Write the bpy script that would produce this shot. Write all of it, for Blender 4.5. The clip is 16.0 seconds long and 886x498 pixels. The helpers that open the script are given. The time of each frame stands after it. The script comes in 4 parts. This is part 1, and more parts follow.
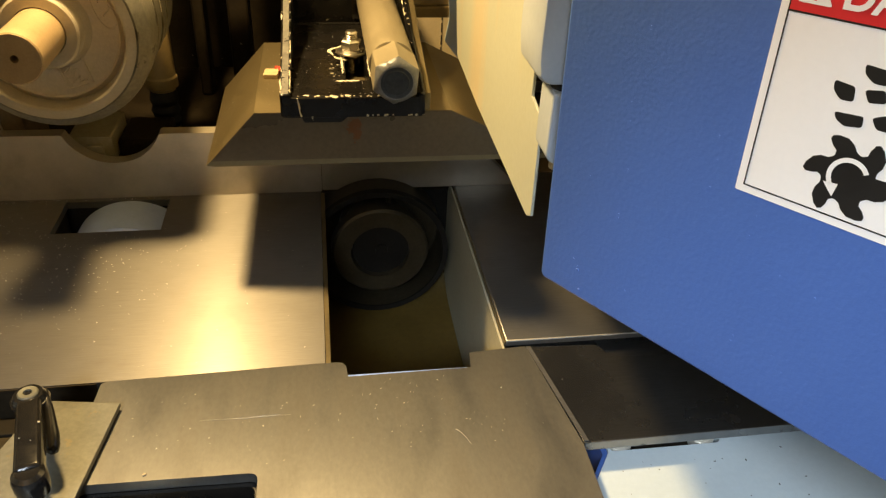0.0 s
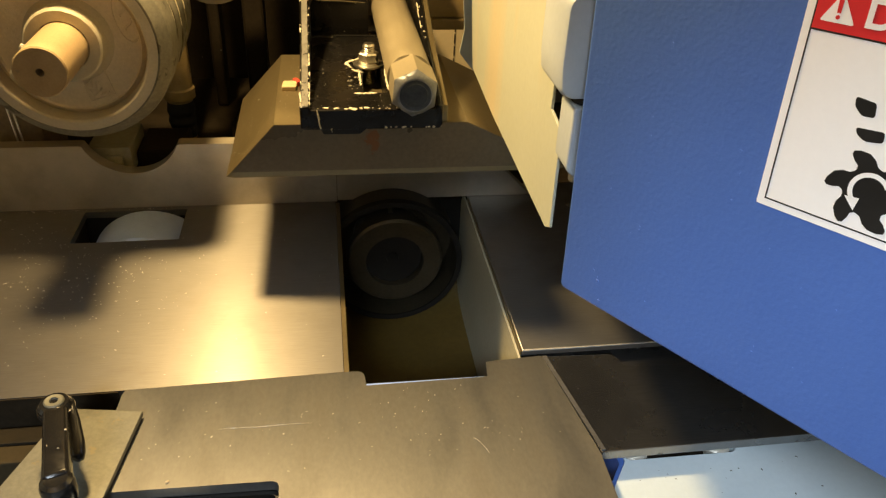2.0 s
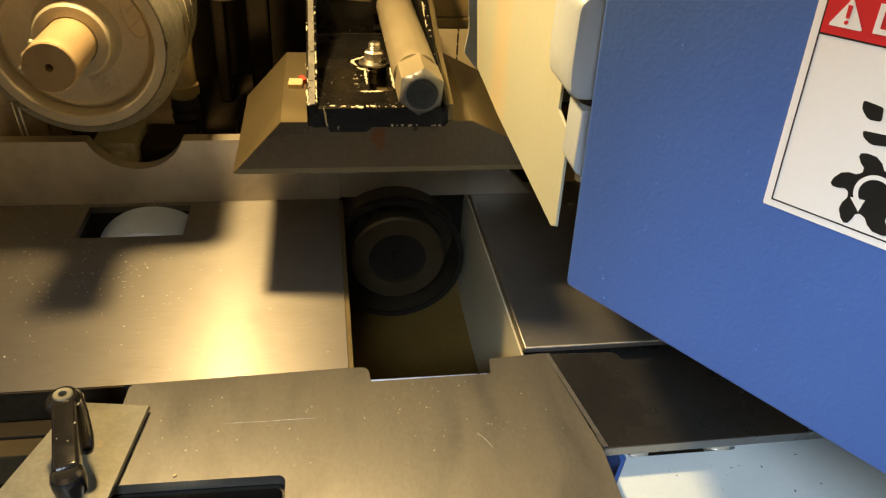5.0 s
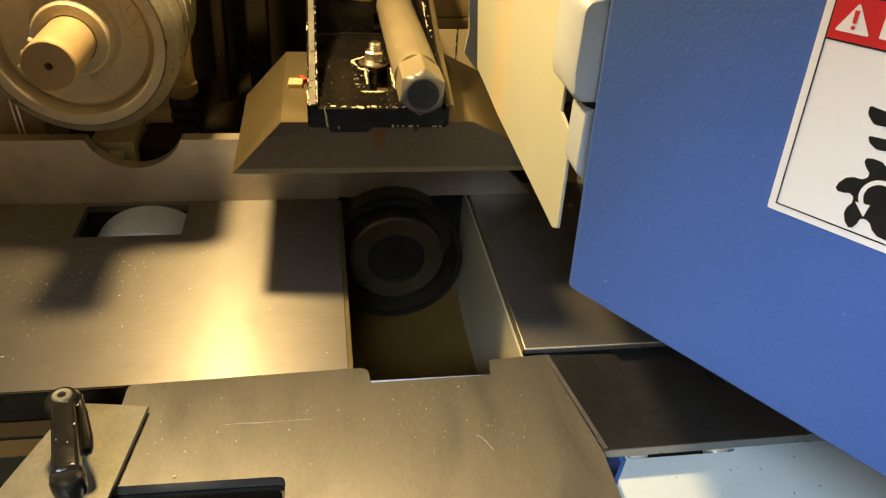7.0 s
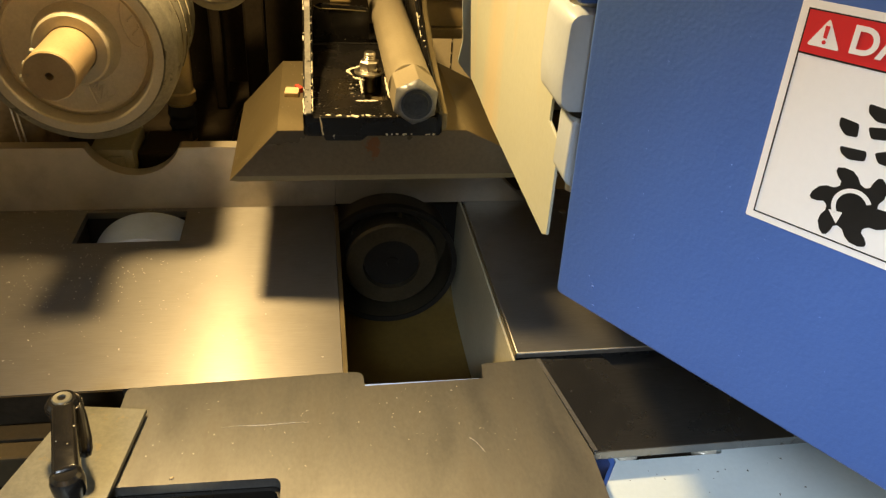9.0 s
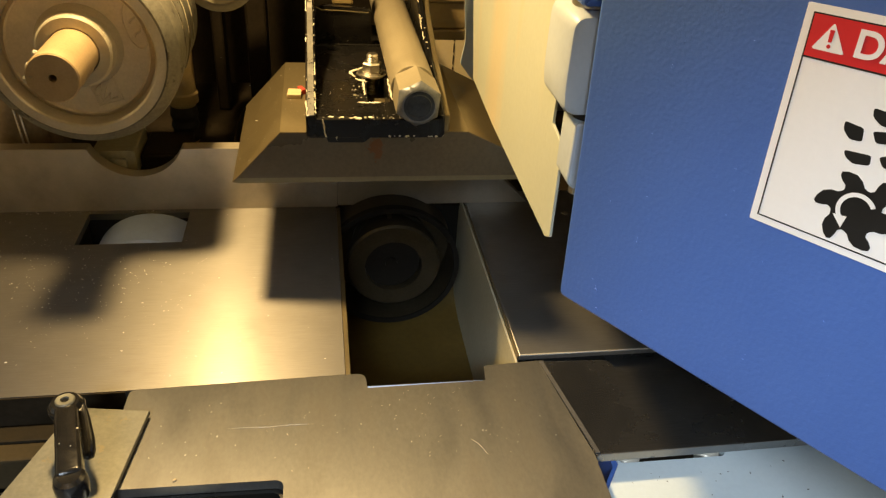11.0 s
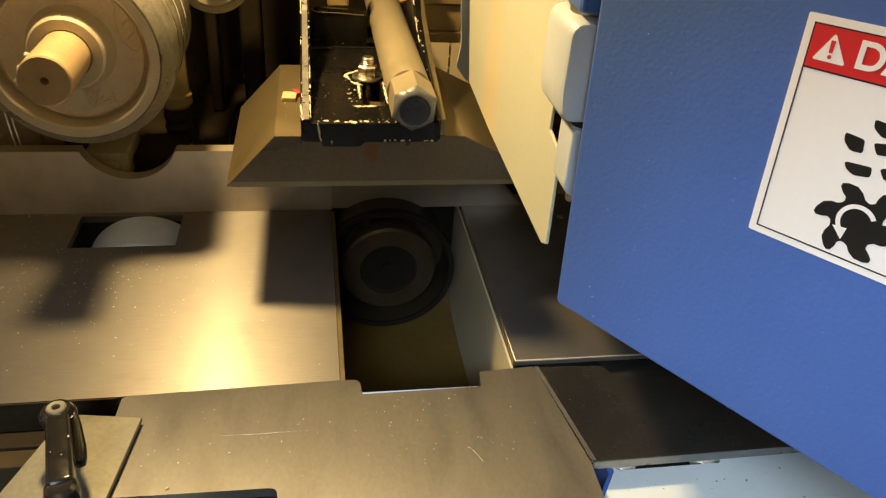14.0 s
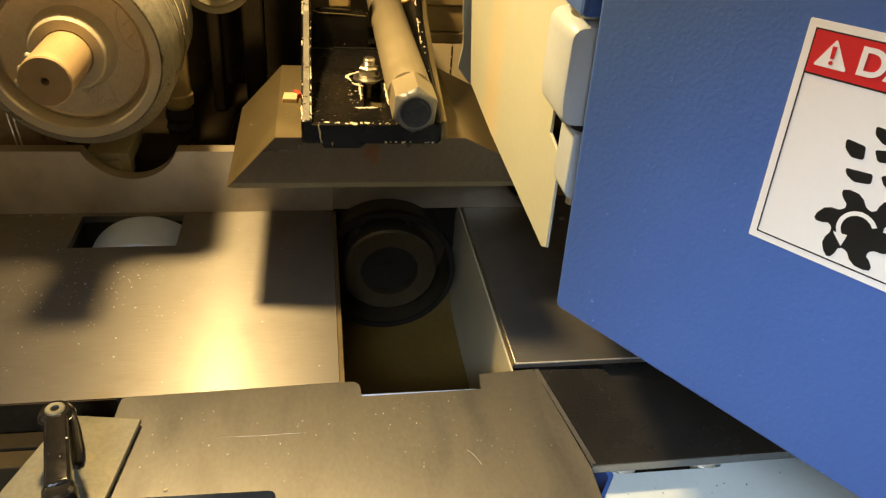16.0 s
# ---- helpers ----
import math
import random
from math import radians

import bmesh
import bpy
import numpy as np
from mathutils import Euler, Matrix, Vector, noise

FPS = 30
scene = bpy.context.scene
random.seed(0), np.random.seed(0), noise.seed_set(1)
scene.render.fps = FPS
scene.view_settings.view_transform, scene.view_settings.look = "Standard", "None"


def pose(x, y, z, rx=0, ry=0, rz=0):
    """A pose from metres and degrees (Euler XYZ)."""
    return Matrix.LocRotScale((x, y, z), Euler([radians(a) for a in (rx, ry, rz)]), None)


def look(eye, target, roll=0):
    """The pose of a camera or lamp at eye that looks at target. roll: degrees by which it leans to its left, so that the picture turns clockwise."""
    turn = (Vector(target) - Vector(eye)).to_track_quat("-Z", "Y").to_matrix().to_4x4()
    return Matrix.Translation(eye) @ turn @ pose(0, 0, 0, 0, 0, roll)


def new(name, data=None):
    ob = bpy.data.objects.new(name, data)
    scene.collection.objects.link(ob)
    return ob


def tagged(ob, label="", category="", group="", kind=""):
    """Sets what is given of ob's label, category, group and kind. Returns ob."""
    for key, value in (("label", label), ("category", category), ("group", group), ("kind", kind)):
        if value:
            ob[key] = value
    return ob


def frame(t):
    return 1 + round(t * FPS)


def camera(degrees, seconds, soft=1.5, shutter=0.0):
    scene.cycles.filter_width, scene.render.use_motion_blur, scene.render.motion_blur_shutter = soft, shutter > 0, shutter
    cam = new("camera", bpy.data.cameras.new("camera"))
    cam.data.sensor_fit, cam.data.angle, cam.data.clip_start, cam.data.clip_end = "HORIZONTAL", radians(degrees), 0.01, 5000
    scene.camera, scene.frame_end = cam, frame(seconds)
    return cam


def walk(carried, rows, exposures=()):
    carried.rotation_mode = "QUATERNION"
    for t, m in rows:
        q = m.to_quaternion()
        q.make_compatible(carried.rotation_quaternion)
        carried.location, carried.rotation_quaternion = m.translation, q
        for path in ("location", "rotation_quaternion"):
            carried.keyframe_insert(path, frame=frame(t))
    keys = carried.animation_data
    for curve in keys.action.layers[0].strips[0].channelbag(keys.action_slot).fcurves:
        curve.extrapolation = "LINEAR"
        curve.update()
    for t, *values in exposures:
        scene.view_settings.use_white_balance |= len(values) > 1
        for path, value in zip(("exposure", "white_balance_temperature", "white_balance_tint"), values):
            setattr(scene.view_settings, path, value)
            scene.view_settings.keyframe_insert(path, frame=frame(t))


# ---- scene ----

# ---------------------------------------------------------------- camera
cam = camera(60.42, 16.0, 1.3)
PATH = [
    (0, pose(0.1562, -0.6834, 0.3806, 56.881, -2.592, -8.435)),
    (0.5, pose(0.1490, -0.6871, 0.3829, 57.145, -2.397, -8.267)),
    (1, pose(0.1479, -0.6872, 0.3849, 57.294, -2.373, -8.189)),
    (1.5, pose(0.1459, -0.6861, 0.3850, 57.433, -2.364, -8.079)),
    (2, pose(0.1464, -0.6863, 0.3852, 57.449, -2.444, -8.071)),
    (2.5, pose(0.1445, -0.6875, 0.3851, 57.416, -2.568, -8.065)),
    (3, pose(0.1422, -0.6878, 0.3833, 57.377, -2.662, -8.002)),
    (3.5, pose(0.1406, -0.6898, 0.3846, 57.343, -2.752, -7.984)),
    (4, pose(0.1397, -0.6909, 0.3868, 57.318, -2.783, -7.994)),
    (6.5, pose(0.1360, -0.6869, 0.3878, 57.242, -3.399, -8.300)),
    (7, pose(0.1348, -0.6873, 0.3882, 57.213, -3.431, -8.311)),
    (7.5, pose(0.1359, -0.6910, 0.3898, 57.416, -3.636, -8.400)),
    (8, pose(0.1360, -0.6959, 0.3949, 57.511, -3.594, -8.383)),
    (8.5, pose(0.1369, -0.6979, 0.3933, 57.656, -3.564, -8.438)),
    (9, pose(0.1374, -0.6972, 0.3944, 57.671, -3.455, -8.403)),
    (11.5, pose(0.1352, -0.6955, 0.3957, 57.642, -3.458, -8.315)),
    (12, pose(0.1339, -0.6936, 0.3955, 57.624, -3.501, -8.353)),
    (12.5, pose(0.1329, -0.6907, 0.3945, 57.613, -3.571, -8.432)),
    (13, pose(0.1331, -0.6878, 0.3945, 57.581, -3.634, -8.490)),
    (13.5, pose(0.1335, -0.6886, 0.3959, 57.583, -3.728, -8.567)),
    (14, pose(0.1359, -0.6904, 0.3977, 57.595, -3.810, -8.602)),
    (14.5, pose(0.1363, -0.6896, 0.3964, 57.633, -3.876, -8.640)),
    (15, pose(0.1364, -0.6898, 0.3972, 57.642, -3.923, -8.587)),
    (15.5, pose(0.1354, -0.6895, 0.3983, 57.606, -3.940, -8.434)),
    (16, pose(0.1382, -0.6882, 0.3993, 57.483, -3.909, -8.268)),
]
walk(cam, PATH, exposures=[(0.0, 0.0), (16.0, 0.0)])

# ---------------------------------------------------------------- world and light
world = bpy.data.worlds.new("workshop_world")
scene.world = world
world.use_nodes = True
world.node_tree.nodes["Background"].inputs["Color"].default_value = (0.5, 0.6, 0.75, 1)
world.node_tree.nodes["Background"].inputs["Strength"].default_value = 0.02

LAMP = Vector((-0.015, -0.062, 0.58))


def area_light(name, eye, target, sx, sy, power, colour, shape="RECTANGLE"):
    data = bpy.data.lights.new(name, "AREA")
    data.shape, data.size, data.energy, data.color = shape, sx, power, colour
    if shape == "RECTANGLE":
        data.size_y = sy
    ob = new(name, data)
    ob.matrix_world = look(eye, target)
    return ob


LAMP_AIM = Vector((0.05, -0.55, -1.0))
area_light("machine_lamp_light", LAMP, LAMP + LAMP_AIM, 0.062, 0, 8.7, (1.0, 0.676, 0.285), "DISK")
area_light("ceiling_tube_light", (-0.15, -1.60, 1.14), (0.28, -0.42, 0.1), 0.40, 0.40, 29.5, (0.80, 0.90, 1.0))


# ---------------------------------------------------------------- materials
def material(name):
    m = bpy.data.materials.new(name)
    m.use_nodes = True
    nt = m.node_tree
    return m, nt, nt.nodes["Principled BSDF"]


def tex_noise(nt, scale, detail=4.0, rough=0.55, stretch=None):
    co = nt.nodes.new("ShaderNodeTexCoord")
    n = nt.nodes.new("ShaderNodeTexNoise")
    n.inputs["Scale"].default_value, n.inputs["Detail"].default_value = scale, detail
    n.inputs["Roughness"].default_value = rough
    if stretch:
        mp = nt.nodes.new("ShaderNodeMapping")
        mp.inputs["Scale"].default_value = stretch
        nt.links.new(co.outputs["Object"], mp.inputs["Vector"])
        nt.links.new(mp.outputs["Vector"], n.inputs["Vector"])
    else:
        nt.links.new(co.outputs["Object"], n.inputs["Vector"])
    return n.outputs["Fac"]


def ramp(nt, fac, stops):
    r = nt.nodes.new("ShaderNodeValToRGB")
    el = r.color_ramp.elements
    while len(el) < len(stops):
        el.new(0.5)
    for e, (pos, col) in zip(el, stops):
        e.position = pos
        e.color = (*col, 1) if len(col) == 3 else (col[0], col[0], col[0], 1)
    nt.links.new(fac, r.inputs["Fac"])
    return r.outputs["Color"]


def bump(nt, bsdf, fac, strength, distance):
    b = nt.nodes.new("ShaderNodeBump")
    b.inputs["Strength"].default_value, b.inputs["Distance"].default_value = strength, distance
    nt.links.new(fac, b.inputs["Height"])
    nt.links.new(b.outputs["Normal"], bsdf.inputs["Normal"])


def mix(nt, fac, a, b):
    m = nt.nodes.new("ShaderNodeMix")
    m.data_type = "RGBA"
    nt.links.new(fac, m.inputs[0])
    for sock, v in ((m.inputs[6], a), (m.inputs[7], b)):
        if isinstance(v, tuple):
            sock.default_value = (*v, 1)
        else:
            nt.links.new(v, sock)
    return m.outputs[2]


def surface(name, lo, hi, rough=(0.4, 0.6), metal=0.0, scale=30, grain=400, relief=0.0, relief_scale=300,
            spots=None, spot_at=0.68, spot_scale=60, stretch=None, coat=0.0):
    """Two-scale mottled surface with optional stains and fine relief."""
    m, nt, b = material(name)
    large = tex_noise(nt, scale, 5, 0.6, stretch)
    fine = tex_noise(nt, grain, 3, 0.6, stretch)
    mid = tuple((p + q) / 2 for p, q in zip(lo, hi))
    c1 = ramp(nt, large, [(0.3, lo), (0.7, hi)])
    c2 = ramp(nt, fine, [(0.35, lo), (0.65, hi)])
    half = nt.nodes.new("ShaderNodeValue")
    half.outputs[0].default_value = 0.35
    col = mix(nt, half.outputs[0], c1, c2)
    if spots:
        mask = ramp(nt, tex_noise(nt, spot_scale, 6, 0.65), [(spot_at, (0.0,)), (spot_at + 0.03, (1.0,))])
        col = mix(nt, mask, col, spots)
    nt.links.new(col, b.inputs["Base Color"])
    rr = ramp(nt, large, [(0.3, (rough[0],)), (0.7, (rough[1],))])
    nt.links.new(rr, b.inputs["Roughness"])
    b.inputs["Metallic"].default_value = metal
    b.inputs["Coat Weight"].default_value = coat
    if relief:
        bump(nt, b, tex_noise(nt, relief_scale, 3, 0.5), relief, 0.001)
    return m


def brushed(name, lo, hi, rough=(0.3, 0.42), aniso=0.75, along=(0, 1, 0), stretch=(8, 220, 8), stain=(0.1, 0.08, 0.05), metal=1.0, relief=0.022, smear=None):
    """Ground steel with grinding marks along one direction and faint oily stains."""
    m, nt, b = material(name)
    grindmarks = tex_noise(nt, 6, 5, 0.7, stretch)
    cloud = tex_noise(nt, 14, 5, 0.6, smear)
    c = ramp(nt, grindmarks, [(0.3, lo), (0.7, hi)])
    blotch = ramp(nt, cloud, [(0.5, (0.0,)), (0.8, (0.35,))])
    nt.links.new(mix(nt, blotch, c, stain), b.inputs["Base Color"])
    nt.links.new(ramp(nt, cloud, [(0.3, (rough[0],)), (0.75, (rough[1],))]), b.inputs["Roughness"])
    b.inputs["Metallic"].default_value = metal
    b.inputs["Anisotropic"].default_value = aniso
    t = nt.nodes.new("ShaderNodeCombineXYZ")
    for i in range(3):
        t.inputs[i].default_value = along[i]
    nt.links.new(t.outputs[0], b.inputs["Tangent"])
    bump(nt, b, grindmarks, relief, 0.0005)
    return m


def plain(name, col, rough=0.5, metal=0.0, emit=0.0):
    m, nt, b = material(name)
    b.inputs["Base Color"].default_value = (*col, 1)
    b.inputs["Roughness"].default_value, b.inputs["Metallic"].default_value = rough, metal
    if emit:
        b.inputs["Emission Color"].default_value = (*col, 1)
        b.inputs["Emission Strength"].default_value = emit
    return m


def ground_table():
    """Ground steel: a wide soft lobe and a narrow one that draws the lamp out into a streak."""
    m = brushed("ground_steel_table", (0.186, 0.177, 0.160), (0.238, 0.228, 0.208), (0.44, 0.52), 0.70, metal=0.85)
    nt = m.node_tree
    a = nt.nodes["Principled BSDF"]
    b = nt.nodes.new("ShaderNodeBsdfPrincipled")
    b.inputs["Base Color"].default_value = (0.50, 0.48, 0.44, 1)
    for name in ("Tangent", "Normal"):
        nt.links.new(a.inputs[name].links[0].from_socket, b.inputs[name])
    b.inputs["Metallic"].default_value, b.inputs["Anisotropic"].default_value = 1.0, 1.0
    nt.links.new(ramp(nt, tex_noise(nt, 14, 5, 0.6), [(0.3, (0.235,)), (0.7, (0.265,))]), b.inputs["Roughness"])
    mx = nt.nodes.new("ShaderNodeMixShader")
    mx.inputs[0].default_value = 0.075
    nt.links.new(a.outputs[0], mx.inputs[1])
    nt.links.new(b.outputs[0], mx.inputs[2])
    nt.links.new(mx.outputs[0], nt.nodes["Material Output"].inputs["Surface"])
    return m


STEEL_FRONT = brushed("satin_steel_plate", (0.135, 0.135, 0.130), (0.165, 0.165, 0.158), (0.34, 0.66), 0.6, (1, 0, 0), (60, 30, 30), metal=0.75, relief=0.008, smear=(1.5, 0.45, 1.0))
STEEL_TABLE = ground_table()
STEEL_DARK = brushed("dark_polished_steel", (0.24, 0.24, 0.238), (0.31, 0.31, 0.308), (0.17, 0.40), 0.3, metal=0.95)
STEEL_OUTFEED = brushed("satin_outfeed_steel", (0.46, 0.46, 0.455), (0.58, 0.58, 0.575), (0.30, 0.44), 0.3, metal=0.92)
STEEL_GUIDE = brushed("ground_guide_steel", (0.42, 0.375, 0.295), (0.51, 0.46, 0.37), (0.31, 0.43), 0.4, metal=0.5)
STEEL_SHOE = surface("shoe_steel", (0.195, 0.156, 0.083), (0.255, 0.206, 0.113), (0.28, 0.42), 0.70, 14, 300, 0.04, 300, (0.30, 0.16, 0.06), 0.72, 26)
# Shoe steel darkened to paint the shade on its front, with rust spots.
SHADED_FACE = surface("shaded_shoe_face", (0.100, 0.074, 0.041), (0.160, 0.122, 0.071), (0.22, 0.42), 0.55, 11, 260, 0.03, 300, (0.17, 0.070, 0.022), 0.70, 20)
STEEL_SHAFT = surface("turned_shaft_steel", (0.33, 0.235, 0.125), (0.44, 0.33, 0.19), (0.36, 0.48), 0.2, 60, 600, 0.05, 700, (0.3, 0.24, 0.15), 0.68, 70)
STEEL_ROD = surface("dusty_rod_steel", (0.235, 0.202, 0.132), (0.30, 0.258, 0.17), (0.42, 0.58), 0.3, 40, 500, 0.08, 500, (0.2, 0.17, 0.12), 0.68, 90)
STEEL_BRIGHT = surface("bright_bolt_steel", (0.55, 0.52, 0.45), (0.7, 0.66, 0.58), (0.25, 0.4), 1.0, 80, 600)
STEEL_END = surface("blued_rod_end", (0.035, 0.04, 0.048), (0.07, 0.078, 0.088), (0.3, 0.5), 0.8, 120, 600)
STEEL_CHAMFER = surface("blued_chamfer", (0.10, 0.11, 0.125), (0.19, 0.20, 0.22), (0.3, 0.45), 0.3, 120, 600, 0.05, 500)
ROLLER = surface("table_roller_steel", (0.44, 0.53, 0.66), (0.58, 0.68, 0.82), (0.3, 0.45), 0.0, 60, 900, 0.1, 900)
CAST = surface("cast_wheel_disc", (0.56, 0.475, 0.345), (0.72, 0.62, 0.465), (0.5, 0.65), 0.2, 40, 350, 0.35, 600, (0.12, 0.10, 0.07), 0.7, 60)
RIM = surface("machined_rim", (0.44, 0.39, 0.29), (0.56, 0.50, 0.385), (0.4, 0.55), 0.35, 50, 500, 0.08, 600)
TYRE = surface("grey_tyre", (0.10, 0.095, 0.075), (0.25, 0.235, 0.19), (0.45, 0.70), 0.1, 28, 300, 0.4, 260, (0.07, 0.063, 0.05), 0.60, 38)
STREAK = surface("dried_residue", (0.05, 0.042, 0.025), (0.16, 0.14, 0.09), (0.2, 0.4), 0.0, 80, 300)
BLACK_PAINT = surface("chipped_black_paint", (0.004, 0.004, 0.004), (0.009, 0.008, 0.007), (0.2, 0.34), 0.0, 30, 400, 0.15, 160, (0.62, 0.56, 0.42), 0.685, 150)
WORN_EDGE = surface("worn_bare_edge", (0.20, 0.195, 0.18), (0.42, 0.41, 0.38), (0.28, 0.4), 0.6, 60, 500, 0.1, 300, (0.015, 0.014, 0.012), 0.60, 170)
BLACK_PAINT.node_tree.nodes["Principled BSDF"].inputs["Specular IOR Level"].default_value = 0.28
# Bare bright metal, also the glint painted on the outfeed plate.
BARE_AND_GLINT = surface("bare_metal_and_glint", (0.50, 0.48, 0.42), (0.66, 0.63, 0.55), (0.3, 0.5), 0.25, 80, 500)
SEAM_STEEL = surface("rubbed_seam_steel", (0.075, 0.073, 0.068), (0.125, 0.12, 0.112), (0.35, 0.5), 0.25, 60, 400)
PALE_CHIPS = surface("paint_chip_primer", (0.55, 0.5, 0.38), (0.7, 0.64, 0.5), (0.6, 0.8), 0.0, 120, 600)
BLACK_LEVER = surface("black_plastic_lever", (0.008, 0.008, 0.008), (0.016, 0.015, 0.014), (0.12, 0.26), 0.0, 60, 500, 0.1, 300)
BLACK_LEVER.node_tree.nodes["Principled BSDF"].inputs["Specular IOR Level"].default_value = 0.55
HOOD_BLUE = surface("blue_hammer_paint", (0.058, 0.126, 0.405), (0.066, 0.143, 0.445), (0.36, 0.44), 0.0, 12, 300, 0.19, 420)
PALE_BLUE = surface("pale_blue_paint", (0.53, 0.62, 0.67), (0.60, 0.69, 0.74), (0.32, 0.45), 0.0, 18, 250, 0.1, 300)
def stained_cover():
    """Pale paint with faint vertical rust runs."""
    m = surface("stained_cover_paint", (0.455, 0.480, 0.400), (0.515, 0.540, 0.455), (0.35, 0.5), 0.0, 10, 250, 0.12, 260)
    nt = m.node_tree
    b = nt.nodes["Principled BSDF"]
    base = b.inputs["Base Color"].links[0].from_socket
    runs = ramp(nt, tex_noise(nt, 1.0, 1.5, 0.4, (1, 26, 3.0)), [(0.60, (0.0,)), (0.74, (0.38,))])
    nt.links.new(mix(nt, runs, base, (0.66, 0.46, 0.22)), b.inputs["Base Color"])
    return m


STAINED_COVER = stained_cover()
PIT_PAINT = surface("dusty_pit_paint", (0.38, 0.36, 0.25), (0.50, 0.48, 0.36), (0.5, 0.7), 0.0, 20, 200, 0.15, 200)
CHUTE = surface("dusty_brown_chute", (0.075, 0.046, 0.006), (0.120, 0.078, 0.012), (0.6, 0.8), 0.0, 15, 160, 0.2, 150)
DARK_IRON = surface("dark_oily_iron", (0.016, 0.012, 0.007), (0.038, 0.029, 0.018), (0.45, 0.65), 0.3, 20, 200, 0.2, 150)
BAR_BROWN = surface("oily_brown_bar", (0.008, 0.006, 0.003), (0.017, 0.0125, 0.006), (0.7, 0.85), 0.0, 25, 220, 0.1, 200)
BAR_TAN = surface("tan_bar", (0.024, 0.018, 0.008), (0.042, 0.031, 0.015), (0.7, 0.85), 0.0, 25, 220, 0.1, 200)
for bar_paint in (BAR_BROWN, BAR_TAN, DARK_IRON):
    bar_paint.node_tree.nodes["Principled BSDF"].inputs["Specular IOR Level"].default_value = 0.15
BROWN_IRON = surface("brown_oily_column", (0.30, 0.22, 0.09), (0.42, 0.31, 0.14), (0.4, 0.6), 0.2, 25, 220, 0.1, 200)
HINGE_PAINT = surface("pale_hinge_paint", (0.42, 0.48, 0.55), (0.48, 0.54, 0.61), (0.35, 0.5), 0.0, 18, 250, 0.1, 300)
# Blue that stands in for a reflection on the pit edge's chamfer.
LIP_REFLECTION = surface("blue_edge_reflection", (0.24, 0.36, 0.80), (0.28, 0.42, 0.86), (0.3, 0.4), 0.0, 30, 300)
PALE_CAST = surface("pale_painted_casting", (0.22, 0.20, 0.13), (0.34, 0.31, 0.21), (0.45, 0.6), 0.0, 25, 220, 0.15, 220)
CREAM = surface("warm_cream_paint", (0.70, 0.58, 0.34), (0.80, 0.67, 0.42), (0.4, 0.6), 0.0, 15, 250, 0.1, 260)
CUTTER = surface("dark_cutter_steel", (0.060, 0.050, 0.030), (0.100, 0.084, 0.053), (0.35, 0.5), 0.6, 40, 300)
# Near-black for black parts and for shade painted into recesses.
BLACK_AND_SHADE = surface("black_metal_and_shade", (0.008, 0.007, 0.006), (0.018, 0.016, 0.012), (0.5, 0.7), 0.3, 40, 300)
PLATE_OLD = surface("stained_clamp_plate", (0.095, 0.096, 0.078), (0.165, 0.164, 0.134), (0.34, 0.5), 0.35, 28, 300, 0.08, 400, (0.16, 0.14, 0.09), 0.62, 36)
WHITE_VINYL = surface("white_vinyl", (0.80, 0.80, 0.81), (0.84, 0.84, 0.85), (0.35, 0.42), 0.0, 12, 300)
RED_VINYL = surface("red_vinyl", (0.55, 0.018, 0.022), (0.60, 0.022, 0.026), (0.35, 0.42), 0.0, 12, 300)
BLACK_INK = surface("black_ink", (0.006, 0.006, 0.006), (0.012, 0.012, 0.012), (0.4, 0.5), 0.0, 30, 300, 0.0, 300, (0.5, 0.5, 0.5), 0.755, 420)
WOOD = surface("pale_wood_scrap", (0.40, 0.29, 0.15), (0.52, 0.40, 0.23), (0.6, 0.8), 0.0, 60, 400, 0.2, 300, None, 0.7, 60, (1, 6, 6))
DUST = surface("pale_sawdust", (0.74, 0.70, 0.60), (0.88, 0.85, 0.78), (0.7, 0.9), 0.0, 200, 900)
RED_BIT = plain("red_plastic", (0.5, 0.05, 0.03), 0.5)
RUBBER = surface("black_rubber", (0.01, 0.01, 0.01), (0.02, 0.02, 0.02), (0.6, 0.8), 0.0, 50, 300)
CONCRETE = surface("workshop_concrete", (0.2, 0.19, 0.18), (0.3, 0.29, 0.27), (0.7, 0.9), 0.0, 3, 60, 0.2, 60)
PLASTER = surface("workshop_plaster", (0.30, 0.25, 0.18), (0.36, 0.30, 0.22), (0.8, 0.9), 0.0, 2, 60)
GLOW = plain("tube_glow", (0.85, 0.93, 1.0), 0.5, 0, 3.0)
GLOW_WARM = plain("bulb_glow", (1.0, 0.75, 0.42), 0.5, 0, 12.0)


# ---------------------------------------------------------------- mesh helpers
def mesh_of(name, bm, mat, smooth=20.0):
    bmesh.ops.recalc_face_normals(bm, faces=bm.faces)
    me = bpy.data.meshes.new(name)
    bm.to_mesh(me)
    bm.free()
    me.materials.append(mat)
    if smooth:
        me.shade_smooth()
        me.set_sharp_from_angle(angle=radians(smooth))
    return me


def part(name, bm, mat, parent=None, label="", smooth=20.0):
    ob = new(name, mesh_of(name, bm, mat, smooth))
    if parent is not None:
        ob.parent = parent
    return tagged(ob, label)


def thing(name, label, category, group="", kind="", at=(0, 0, 0)):
    ob = new(name)
    ob.location = at
    ob.empty_display_size = 0.02
    return tagged(ob, label, category, group, kind)


